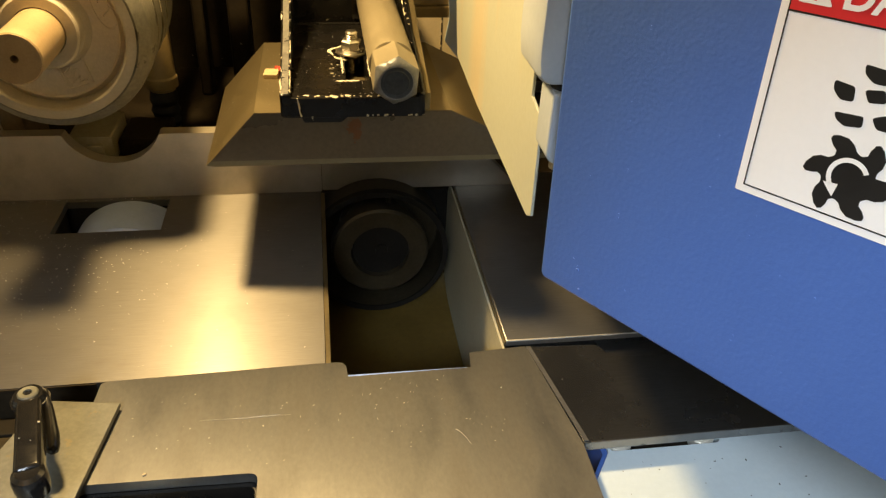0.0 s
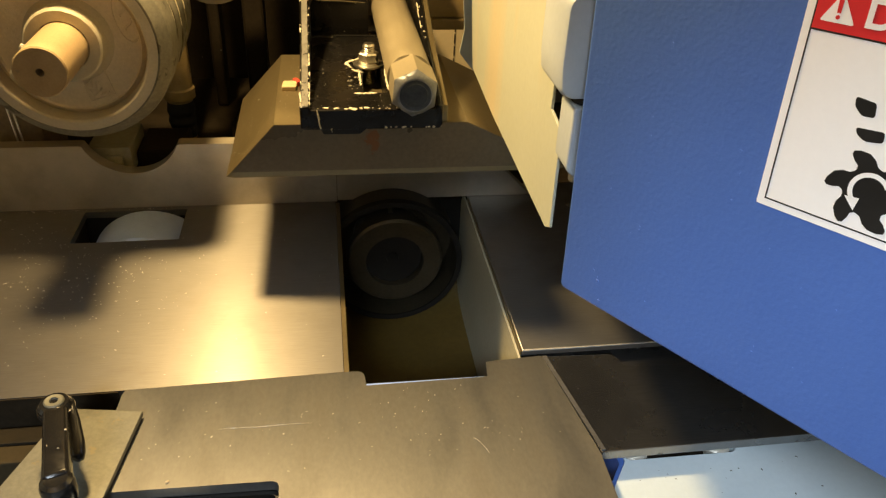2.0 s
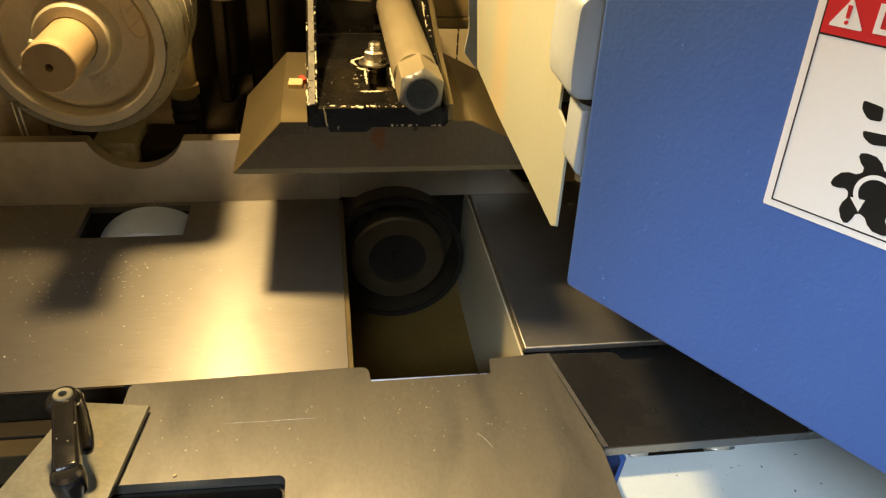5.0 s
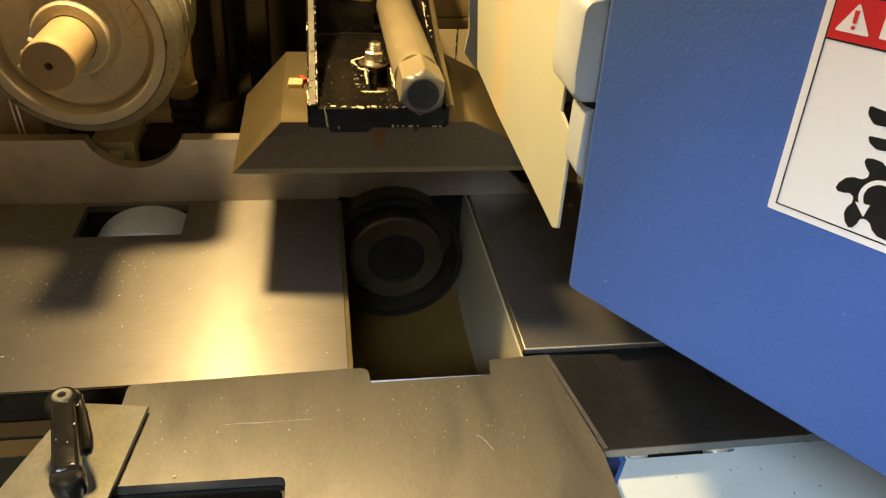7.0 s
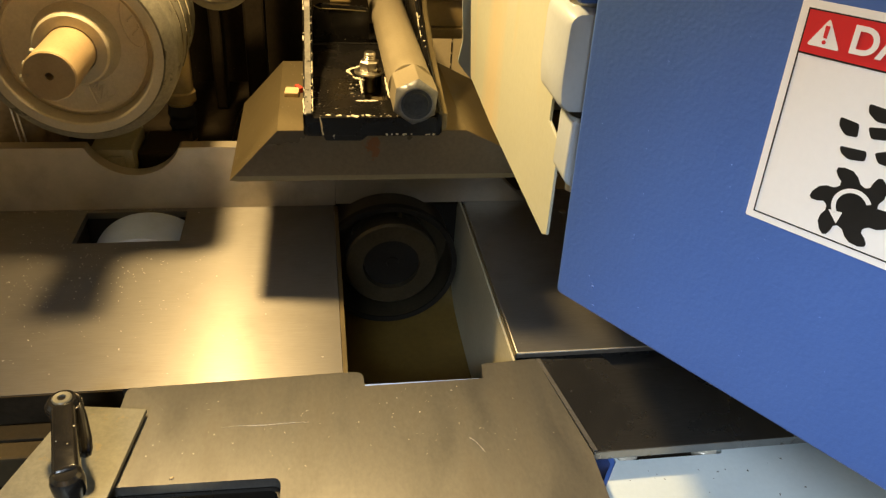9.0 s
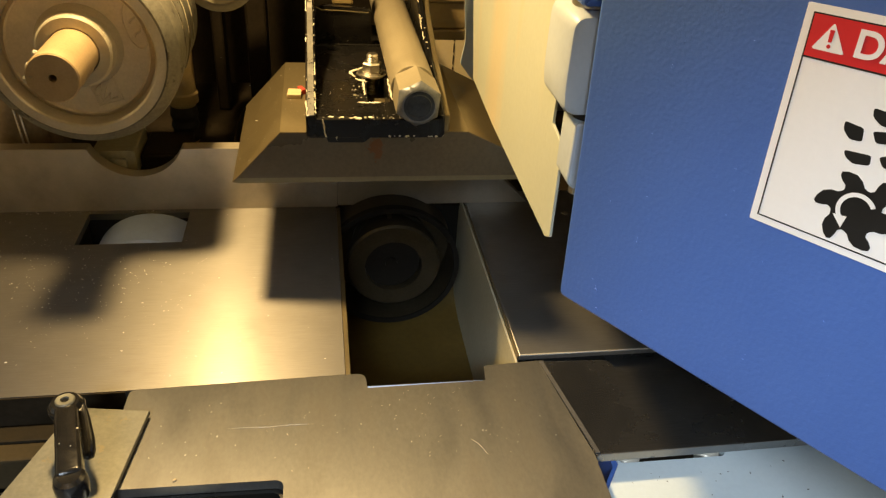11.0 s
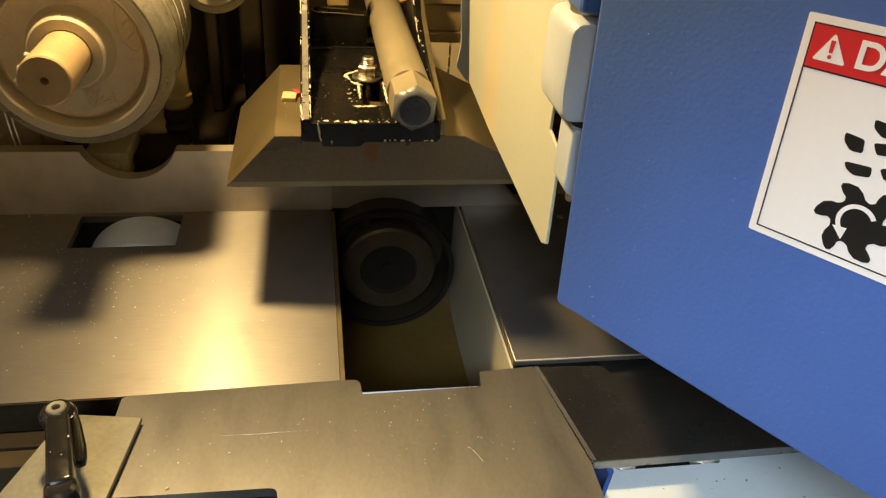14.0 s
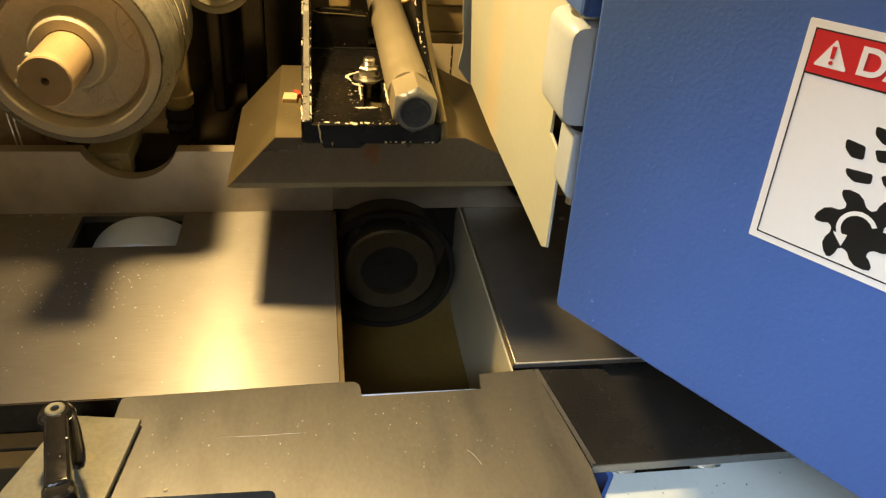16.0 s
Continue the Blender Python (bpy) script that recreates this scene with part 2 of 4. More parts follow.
def box(x0, x1, y0, y1, z0, z1, bevel=0.0, seg=2):
    bm = bmesh.new()
    bmesh.ops.create_cube(bm, size=1)
    for v in bm.verts:
        v.co = ((x0 + x1) / 2 + v.co.x * (x1 - x0), (y0 + y1) / 2 + v.co.y * (y1 - y0), (z0 + z1) / 2 + v.co.z * (z1 - z0))
    if bevel:
        bmesh.ops.bevel(bm, geom=bm.edges[:], offset=bevel, segments=seg, affect="EDGES", profile=0.5)
    return bm


def rounded(pts, radii, n=5):
    """A polygon with its corners rounded by the given radii."""
    out = []
    k = len(pts)
    for i, p in enumerate(pts):
        r = radii[i] if isinstance(radii, (list, tuple)) else radii
        p = Vector(p)
        if r <= 0:
            out.append(p)
            continue
        a, c = Vector(pts[i - 1]) - p, Vector(pts[(i + 1) % k]) - p
        d = min(r, a.length * 0.45, c.length * 0.45)
        a, c = p + a.normalized() * d, p + c.normalized() * d
        for j in range(n + 1):
            t = j / n
            out.append(a * (1 - t) ** 2 + p * 2 * t * (1 - t) + c * t * t)
    return out


def prism(outer, holes=(), lo=0.0, hi=1.0, axis="z", bevel=0.0):
    """A polygon with holes, extruded along an axis from lo to hi. For x the polygon is (y, z), for y it is (x, z)."""
    def to3(p, h):
        return {"z": (p[0], p[1], h), "x": (h, p[0], p[1]), "y": (p[0], h, p[1])}[axis]
    bm = bmesh.new()
    edges = []
    for loop in (outer, *holes):
        vs = [bm.verts.new(to3(p, lo)) for p in loop]
        edges += [bm.edges.new((vs[i - 1], vs[i])) for i in range(len(vs))]
    if holes:
        bmesh.ops.triangle_fill(bm, use_beauty=True, use_dissolve=False, edges=edges)
    else:
        bm.faces.new(bm.verts[:])
    got = bmesh.ops.extrude_face_region(bm, geom=bm.faces[:])
    move = Vector(to3((0, 0), hi - lo))
    for v in got["geom"]:
        if isinstance(v, bmesh.types.BMVert):
            v.co += move
    bmesh.ops.recalc_face_normals(bm, faces=bm.faces)
    if bevel:
        sharp = [e for e in bm.edges if len(e.link_faces) == 2 and e.calc_face_angle(0) > 0.9]
        bmesh.ops.bevel(bm, geom=sharp, offset=bevel, segments=2, affect="EDGES", profile=0.5)
    return bm


def lathe(profile, axis="y", centre=(0, 0, 0), n=64):
    """Turns a profile of (radius, place along the axis) into a solid of revolution."""
    bm = bmesh.new()
    rings = []
    for r, h in profile:
        ring = []
        for i in range(n if r > 1e-6 else 1):
            a = 2 * math.pi * i / n
            c, s = r * math.cos(a), r * math.sin(a)
            co = {"y": (c, h, s), "z": (c, s, h), "x": (h, c, s)}[axis]
            ring.append(bm.verts.new(Vector(co) + Vector(centre)))
        rings.append(ring)
    for p, q in zip(rings, rings[1:]):
        for i in range(n):
            a, b = p[i % len(p)], p[(i + 1) % len(p)]
            c, d = q[(i + 1) % len(q)], q[i % len(q)]
            vs = [v for k, v in enumerate((a, b, c, d)) if v not in (a, b, c, d)[:k]]
            if len(vs) > 2:
                bm.faces.new(vs)
    return bm


def join(*bms):
    out = bmesh.new()
    for b in bms:
        tmp = bpy.data.meshes.new("tmp")
        b.to_mesh(tmp)
        b.free()
        out.from_mesh(tmp)
        bpy.data.meshes.remove(tmp)
    return out


def tube(points, r, n=10):
    """A round bar along a line of points."""
    bm = bmesh.new()
    n = max(n, 20) if max(r if isinstance(r, (list, tuple)) else [r]) > 0.0012 else n
    pts = [Vector(p) for p in points]
    rings = []
    for i, p in enumerate(pts):
        d = (pts[min(i + 1, len(pts) - 1)] - pts[max(i - 1, 0)]).normalized()
        u = d.orthogonal().normalized() if i == 0 else (u - d * u.dot(d)).normalized()
        w = d.cross(u)
        rr = r[i] if isinstance(r, (list, tuple)) else r
        rings.append([bm.verts.new(p + u * rr * math.cos(2 * math.pi * k / n) + w * rr * math.sin(2 * math.pi * k / n)) for k in range(n)])
    for p, q in zip(rings, rings[1:]):
        for k in range(n):
            bm.faces.new((p[k], p[(k + 1) % n], q[(k + 1) % n], q[k]))
    bm.faces.new(rings[0][::-1]), bm.faces.new(rings[-1])
    return bm


def moved(bm, m):
    bmesh.ops.transform(bm, matrix=m, verts=bm.verts)
    return bm


# ---------------------------------------------------------------- the room round the machine
def build_room():
    def wall(name, b, mat, label):
        tagged(part(name, b, mat, None, label, 0), label, name.split("_")[0], "", "structure")
    wall("floor", box(-2.6, 2.6, -3.2, 2.2, -0.95, -0.85), CONCRETE, "grey concrete workshop floor under the machine")
    wall("ceiling", box(-2.6, 2.6, -3.2, 2.2, 1.75, 1.85), PLASTER, "plain grey workshop ceiling above the machine")
    wall("wall_north", box(-2.6, 2.6, 2.1, 2.2, -0.849, 1.749), PLASTER, "plain grey workshop wall behind the machine")
    wall("wall_south", box(-2.6, 2.6, -3.2, -3.1, -0.849, 1.749), PLASTER, "plain grey workshop wall before the machine")
    wall("wall_west", box(-2.6, -2.5, -3.099, 2.099, -0.849, 1.749), PLASTER, "plain grey workshop side wall")
    wall("wall_east", box(2.5, 2.6, -3.099, 2.099, -0.849, 1.749), PLASTER, "plain grey workshop side wall")
    tube_lamp = thing("ceiling_light", "white fluorescent tube fitting hung under the ceiling", "ceiling light")
    m = look((-0.163, -1.636, 1.172), (0.267, -0.456, 0.132))
    part("housing", moved(box(-0.24, 0.24, -0.23, 0.23, 0.0, 0.05, 0.008), m), WHITE_VINYL, tube_lamp)
    for y in (-0.14, 0.0, 0.14):
        part("tube", moved(lathe([(0, -0.21), (0.013, -0.21), (0.013, 0.21), (0, 0.21)], "x", (0, y, -0.016), 16), m), GLOW, tube_lamp)
    for x in (-0.18, 0.18):
        p = m @ Vector((x, 0, 0.04))
        part("hanger", box(p.x - 0.006, p.x + 0.006, p.y - 0.006, p.y + 0.006, p.z, 1.7505), STEEL_BRIGHT, tube_lamp)


def build_lamp():
    lamp = thing("machine_lamp", "small warm work lamp with a metal shade above the feed", "lamp")
    m = look(LAMP, LAMP + LAMP_AIM)
    c = m @ Vector((0, 0, 0.072))
    part("shade", moved(lathe([(0.062, 0.004), (0.060, 0.010), (0.048, 0.05), (0.018, 0.075), (0.0, 0.075), (0.0, 0.071), (0.016, 0.071), (0.045, 0.048), (0.057, 0.012), (0.059, 0.004), (0.062, 0.004)], "z", (0, 0, 0), 32), m), BLACK_LEVER, lamp)
    part("bulb", moved(lathe([(0, 0.012), (0.016, 0.018), (0.02, 0.034), (0.01, 0.06), (0, 0.066)], "z", (0, 0, 0), 20), m), GLOW_WARM, lamp)
    part("arm", tube([tuple(c), (c[0], c[1] + 0.05, c[2] + 0.06), (c[0], c[1] + 0.20, c[2] + 0.12), (c[0], 0.33, c[2] + 0.10), (c[0], 0.345, c[2] + 0.02)], 0.008, 10), BLACK_LEVER, lamp)


# ---------------------------------------------------------------- machine bed and plates
def build_bed():
    bed = thing("machine_bed", "pale blue painted cast iron machine bed under the steel plates", "machine bed", kind="structure")
    part("casting", prism([(0.3200, -0.62), (0.95, -0.62), (0.95, 0.25), (0.3412, 0.25), (0.3412, -0.3420), (0.3200, -0.3727)],
                          [rounded([(0.3430, -0.3415), (0.4248, -0.3415), (0.4248, -0.327), (0.3430, -0.327)], 0.004)], -0.85, -0.020), PALE_BLUE, bed, "pale blue painted casting with a bolt slot")
    part("slot_floor", box(0.342, 0.43, -0.352, -0.32, -0.034, -0.030), DARK_IRON, bed)
    part("side_face", prism([(0.3154, -0.3742), (0.3196, -0.3727), (0.3408, -0.3420), (0.3408, -0.26), (0.3366, -0.26), (0.3366, -0.3435)], (), -0.109, -0.0205), HOOD_BLUE, bed, "deep blue painted side of the casting")
    part("front_body", box(-0.6, 0.325, -0.62, -0.285, -0.85, -0.11), DARK_IRON, bed)
    part("rear_body", box(-0.6, 0.95, 0.03, 0.30, -0.85, -0.013), DARK_IRON, bed)
    part("left_body", box(-0.6, 0.148, -0.250, 0.029, -0.85, -0.045), DARK_IRON, bed)
    # the pit in which the cutter turns
    part("pit_wall_right", box(0.2850, 0.2868, -0.262, 0.028, -0.22, -0.003), PIT_PAINT, bed, "dusty painted pit wall")
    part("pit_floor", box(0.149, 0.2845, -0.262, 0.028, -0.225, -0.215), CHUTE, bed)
    # The black rear wall paints in the shade at the top of the pit.
    part("pit_wall_rear", box(0.149, 0.2845, 0.0275, 0.029, -0.214, -0.002), BLACK_AND_SHADE, bed)
    chute = [(-0.261 + 0.288 * math.sin(math.pi / 2 * k / 14), -0.135 + 0.050 * (1 - math.cos(math.pi / 2 * k / 14)) ** 4) for k in range(15)]
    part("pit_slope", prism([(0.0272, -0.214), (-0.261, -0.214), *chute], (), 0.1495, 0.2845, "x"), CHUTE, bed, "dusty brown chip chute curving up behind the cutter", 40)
    # The lip's colour paints the blue reflection along the notch edge.
    part("pit_lip", prism([(0.1655, -0.2718), (0.2535, -0.2718), (0.2535, -0.2672), (0.1655, -0.2672)], (), -0.03, -0.001), LIP_REFLECTION, bed, "pit edge strip with a blue reflection painted in")
    for x in (0.3525, 0.4150):
        nut = thing("clamp_bolt", "bright round bolt head sunk in the slot of the bed", "bolt", "bolts in the bed slot")
        part("washer", lathe([(0, -0.030), (0.0086, -0.030), (0.0086, -0.0225), (0.0078, -0.0215), (0, -0.0215)], "z", (x, -0.3325, 0), 24), BARE_AND_GLINT, nut)
        part("head", lathe([(0, -0.0214), (0.0058, -0.0214), (0.0058, -0.0165), (0.0050, -0.0155), (0, -0.0155)], "z", (x, -0.3325, 0), 24), BARE_AND_GLINT, nut)


def build_plates():
    slot = [(-0.0935, -0.0562), (0.0027, -0.0552), (0.0027, 0.0016), (-0.0935, 0.0018)]
    t = thing("infeed_table", "ground steel infeed table plate with a roller slot", "table plate")
    part("plate", prism([(-0.6, -0.2640), (-0.0065, -0.2588), (0.1495, -0.2537), (0.1495, 0.034), (-0.6, 0.034)], [slot], -0.007, 0.0), STEEL_TABLE, t, smooth=0)
    part("edge_strip", prism([(0.1499, -0.2532), (0.1535, -0.2532), (0.1535, 0.0075), (0.1499, 0.0075)], (), -0.012, -0.0012), STEEL_SHOE, t, "bevelled brass-coloured plate edge")
    part("front_face", prism([(-0.6, -0.2652), (-0.0095, -0.2600), (-0.0095, -0.2592), (-0.6, -0.2644)], (), -0.03, -0.0006), DARK_IRON, t, "dark front face of the table")
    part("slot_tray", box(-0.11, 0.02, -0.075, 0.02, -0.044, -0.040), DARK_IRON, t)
    # Slot walls are black so the slot's shade sits in their colour.
    for s in ((-0.1115, -0.0975, -0.075, 0.02), (0.006, 0.0225, -0.075, 0.02), (-0.0974, 0.0059, -0.075, -0.0595), (-0.0974, 0.0059, 0.0055, 0.02)):
        part("slot_wall", box(*s, -0.0399, -0.0072), BLACK_AND_SHADE, t)

    f = thing("front_plate", "satin steel front plate with a notch round the cutter opening", "table plate")
    notch = rounded([(-0.6, -0.60), (0.317, -0.60), (0.317, -0.389), (0.3178, -0.350), (0.3025, -0.2490), (0.2578, -0.2520), (0.2560, -0.2685),
                     (0.1654, -0.2700), (0.1645, -0.2535), (-0.0060, -0.2591), (-0.009, -0.32), (-0.09, -0.60)][1:],
                    [0, 0, 0, 0.002, 0.0015, 0.001, 0.001, 0.008, 0.004, 0, 0])
    hole = rounded([(-0.002, -0.46), (0.106, -0.46), (0.1062, -0.3515), (-0.0014, -0.3500)], [0.006, 0.006, 0.006, 0.006])
    part("plate", prism(notch, [hole], -0.008, 0.0), STEEL_FRONT, f, smooth=0)
    part("hole_rim", prism(rounded([(-0.006, -0.464), (0.110, -0.464), (0.110, -0.348), (-0.006, -0.346)], 0.008),
                           [rounded([(0.000, -0.458), (0.104, -0.458), (0.104, -0.3545), (0.000, -0.353)], 0.006)], -0.03, -0.0085), BLACK_PAINT, f, "black rim of the opening")

    d = thing("side_plate", "dark polished steel side plate with a rounded notch", "table plate")
    out = rounded([(0.3032, -0.2492), (0.3612, -0.2512), (0.3640, -0.2655), (0.4208, -0.2683), (0.72, -0.278), (0.72, -0.346), (0.3190, -0.3492)],
                  [0, 0.008, 0.006, 0, 0, 0, 0])
    part("plate", prism(out, (), -0.0085, -0.0006, bevel=0.0008), STEEL_DARK, d)
    part("edge_bevel", prism([(0.3026, -0.2500), (0.3060, -0.2500), (0.3220, -0.3480), (0.3190, -0.3480)], (), -0.0004, 0.0006), SEAM_STEEL, d, "bright worn seam edge")
    part("under_plate", prism([(0.3068, -0.262), (0.72, -0.262), (0.72, -0.20), (0.3068, -0.20)], (), -0.0195, -0.0130), STEEL_DARK, d)

    r = thing("outfeed_plate", "dark ground steel outfeed plate beside the cutter opening", "table plate")
    part("plate", prism([(0.2885, -0.2428), (0.80, -0.2395), (0.80, 0.034), (0.2885, 0.034)], (), -0.0045, 0.0012, bevel=0.0009), STEEL_OUTFEED, r)
    part("edge_strip", prism([(0.2872, -0.2424), (0.2884, -0.2424), (0.2884, 0.0065), (0.2872, 0.0065)], (), -0.0045, -0.0002), STEEL_SHOE, r, "bright worn plate edge")

    # A pale strip paints the lamp's reflection along the front edge.
    part("front_glint", prism([(0.2886, -0.2434), (0.80, -0.2401), (0.80, -0.2396), (0.2886, -0.2429)], (), 0.0004, 0.0014), BARE_AND_GLINT, r, "pale strip painting the lamp's glint on the front edge")

    g = thing("guide_fence", "ground steel guide fence with a half-round wheel recess", "fence")
    arc = [(-0.0422 + 0.0470 * math.cos(a), 0.0850 + 0.0470 * math.sin(a)) for a in [math.pi + (math.pi) * (0.125 + 0.75 * k / 24) for k in range(25)]]
    part("rail", prism([(-0.6, 0.0003), (0.1512, 0.0003), (0.1512, 0.0675), (0.0035, 0.0675), *arc[::-1], (-0.0878, 0.0675), (-0.6, 0.0675)], (), 0.0075, 0.0220, "y"), STEEL_GUIDE, g, "ground rail with a half-round recess", smooth=0)
    part("rail", prism([(0.1517, 0.0016), (0.3548, 0.0016), (0.3250, 0.0310), (0.2900, 0.0675), (0.1517, 0.0675)], (), 0.0078, 0.0220, "y"), STEEL_GUIDE, g, "plain rail with a slanted end", smooth=0)


def build_roller():
    ro = thing("table_roller", "smooth grey steel roller set into the table slot", "roller", at=(-0.0345, -0.0275, -0.0585))
    part("roller_body", lathe([(0, -0.0270), (0.0580, -0.0270), (0.0600, -0.0250), (0.0600, 0.0255), (0.0585, 0.0270), (0, 0.0270)], "y", (0, 0, 0), 128), ROLLER, ro)
    part("axle", lathe([(0, -0.031), (0.008, -0.031), (0.008, 0.0300), (0, 0.0300)], "y", (0, 0, 0), 20), STEEL_SHAFT, ro)
    return ro


# ---------------------------------------------------------------- feed wheel and hold-down
def build_wheel():
    c = (-0.0536, 0.0, 0.1899)
    low = (-0.0540, 0.0, 0.1872)
    w = thing("feed_wheel", "grey cast feed wheel with a worn tyre on a steel shaft", "feed wheel")
    part("tyre", lathe([(0.0682, -0.0705), (0.0702, -0.0712), (0.0783, -0.0635), (0.0795, -0.058), (0.0795, -0.038), (0.0775, -0.0365), (0.0775, -0.033), (0.0788, -0.0315),
                        (0.0785, -0.012), (0.0764, -0.0105), (0.0764, -0.006), (0.0783, -0.0045), (0.0783, 0.014), (0.0772, 0.016), (0.0772, 0.019), (0.0783, 0.020), (0.0779, 0.052), (0.0752, 0.058), (0.0682, 0.058), (0.0682, -0.0705)], "y", low, 96), TYRE, w, "dirty grey grooved tyre")
    part("rim", lathe([(0.0681, -0.0708), (0.0688, -0.0722), (0.0618, -0.0725), (0.0603, -0.0715), (0.0583, -0.0605), (0.0583, -0.05), (0.0681, -0.05), (0.0681, -0.0708)], "y", low, 96), RIM, w, "bright machined rim")
    disc = part("disc", lathe([(0, -0.058), (0.0536, -0.0595), (0.0548, -0.0612), (0.0561, -0.0600), (0.0582, -0.0585), (0.0582, 0.04), (0, 0.04)], "y", low, 96), CAST, w, "rough cast disc")
    part("collar", lathe([(0.0194, -0.0770), (0.0272, -0.0770), (0.0288, -0.0756), (0.0298, -0.0650), (0.0318, -0.0612), (0.0345, -0.0580), (0.0194, -0.0580), (0.0194, -0.0770)], "y", c, 72), RIM, w)
    shaft = part("shaft", lathe([(0, -0.1215), (0.0020, -0.1225), (0.0029, -0.1348), (0.0176, -0.1351), (0.0186, -0.1341), (0.0186, -0.065), (0, -0.065)], "y", c, 64), STEEL_SHAFT, w, "turned steel shaft with a centre hole")
    for y, a0, a1, rr in ((-0.0345, -20, 55, 0.0007), (-0.030, 5, 70, 0.0005), (-0.0080, -25, 60, 0.0008), (0.0175, -10, 65, 0.0007), (-0.020, 20, 58, 0.0004)):
        arc = [radians(a0 + (a1 - a0) * k / 24) for k in range(25)]
        part("glue_streak", tube([(low[0] + 0.0786 * math.cos(a), y + 0.0012 * math.sin(5 * a + y * 300), low[2] + 0.0786 * math.sin(a)) for a in arc], rr, 8), STREAK, w, "dark glossy residue streak", 60)
    # cast marks that cannot be read
    def raised(name, pts, r, label=""):
        part(name, tube([(x, -0.0595, z) for x, z in pts], r * 1.35, 8), CAST, disc, label, 60)
    raised("cast_frame", [(-0.0515, 0.1574), (-0.0466, 0.1388), (-0.0268, 0.1447), (-0.0322, 0.1655), (-0.0400, 0.1622)], 0.0006, "raised square outline")
    raised("cast_mark", [(-0.0475, 0.1530), (-0.0420, 0.1585), (-0.0440, 0.1500), (-0.0385, 0.1560), (-0.0420, 0.1440), (-0.0360, 0.1500), (-0.0375, 0.1440), (-0.0310, 0.1468)], 0.0007, "raised zigzag mark")
    raised("cast_mark", [(-0.0465, 0.1490), (-0.0430, 0.1420), (-0.0412, 0.1460)], 0.0006, "raised zigzag mark")
    raised("cast_emblem", [(-0.0085 + 0.0078 * math.cos(q) - 0.0045 * math.sin(q), 0.2068 + 0.0040 * math.cos(q) + 0.0185 * math.sin(q)) for q in [2 * math.pi * k / 32 for k in range(33)]], 0.0006, "raised oval outline")
    for ox, oz in ((-0.0098, 0.2120), (-0.0072, 0.2010)):
        raised("cast_curl", [(ox + 0.0026 * math.sin(2.2 * q), oz + 0.0042 * q) for q in [-1 + k / 6 for k in range(13)]], 0.0006, "raised curled mark")
    for y, a0, a1, rr in ((-0.037, 8, 48, 0.0004), (-0.0105, 0, 52, 0.0005), (0.016, 5, 60, 0.0004), (-0.026, 30, 44, 0.0003)):
        arc = [radians(a0 + (a1 - a0) * k / 20) for k in range(21)]
        part("pale_streak", tube([(low[0] + 0.0790 * math.cos(a), y + 0.0009 * math.sin(9 * a + y * 200), low[2] + 0.0790 * math.sin(a)) for a in arc], [rr * (0.3 + 0.9 * abs(math.sin(6 * a + y * 50))) for a in arc], 6), PALE_CHIPS, w, "pale dried glue streak", 60)
    for a, y in ((158, -0.104), (172, -0.118), (190, -0.1275)):
        p = Vector((c[0] + 0.0190 * math.cos(radians(a)), y, c[2] + 0.0190 * math.sin(radians(a))))
        part("key_screw", moved(lathe([(0, -0.002), (0.003, -0.002), (0.003, 0.0028), (0.0022, 0.0036), (0, 0.0036)], "x", (0, 0, 0), 12), Matrix.Translation(p) @ Euler((0, radians(-a), 0)).to_matrix().to_4x4()), STEEL_BRIGHT, shaft)

    h = thing("rear_wheel_hub", "pale cast wheel hub behind the feed wheel", "wheel hub")
    part("hub", lathe([(0, 0.050), (0.008, 0.050), (0.0085, 0.046), (0.0265, 0.046), (0.0295, 0.050), (0.0355, 0.052), (0.0365, 0.06), (0.0365, 0.12), (0, 0.12)], "y", (0.046, 0, 0.2235), 48), PALE_CAST, h)
    part("spindle", lathe([(0, 0.032), (0.008, 0.032), (0.009, 0.034), (0.009, 0.052), (0, 0.052)], "y", (0.046, 0, 0.2235), 24), STEEL_SHAFT, h)


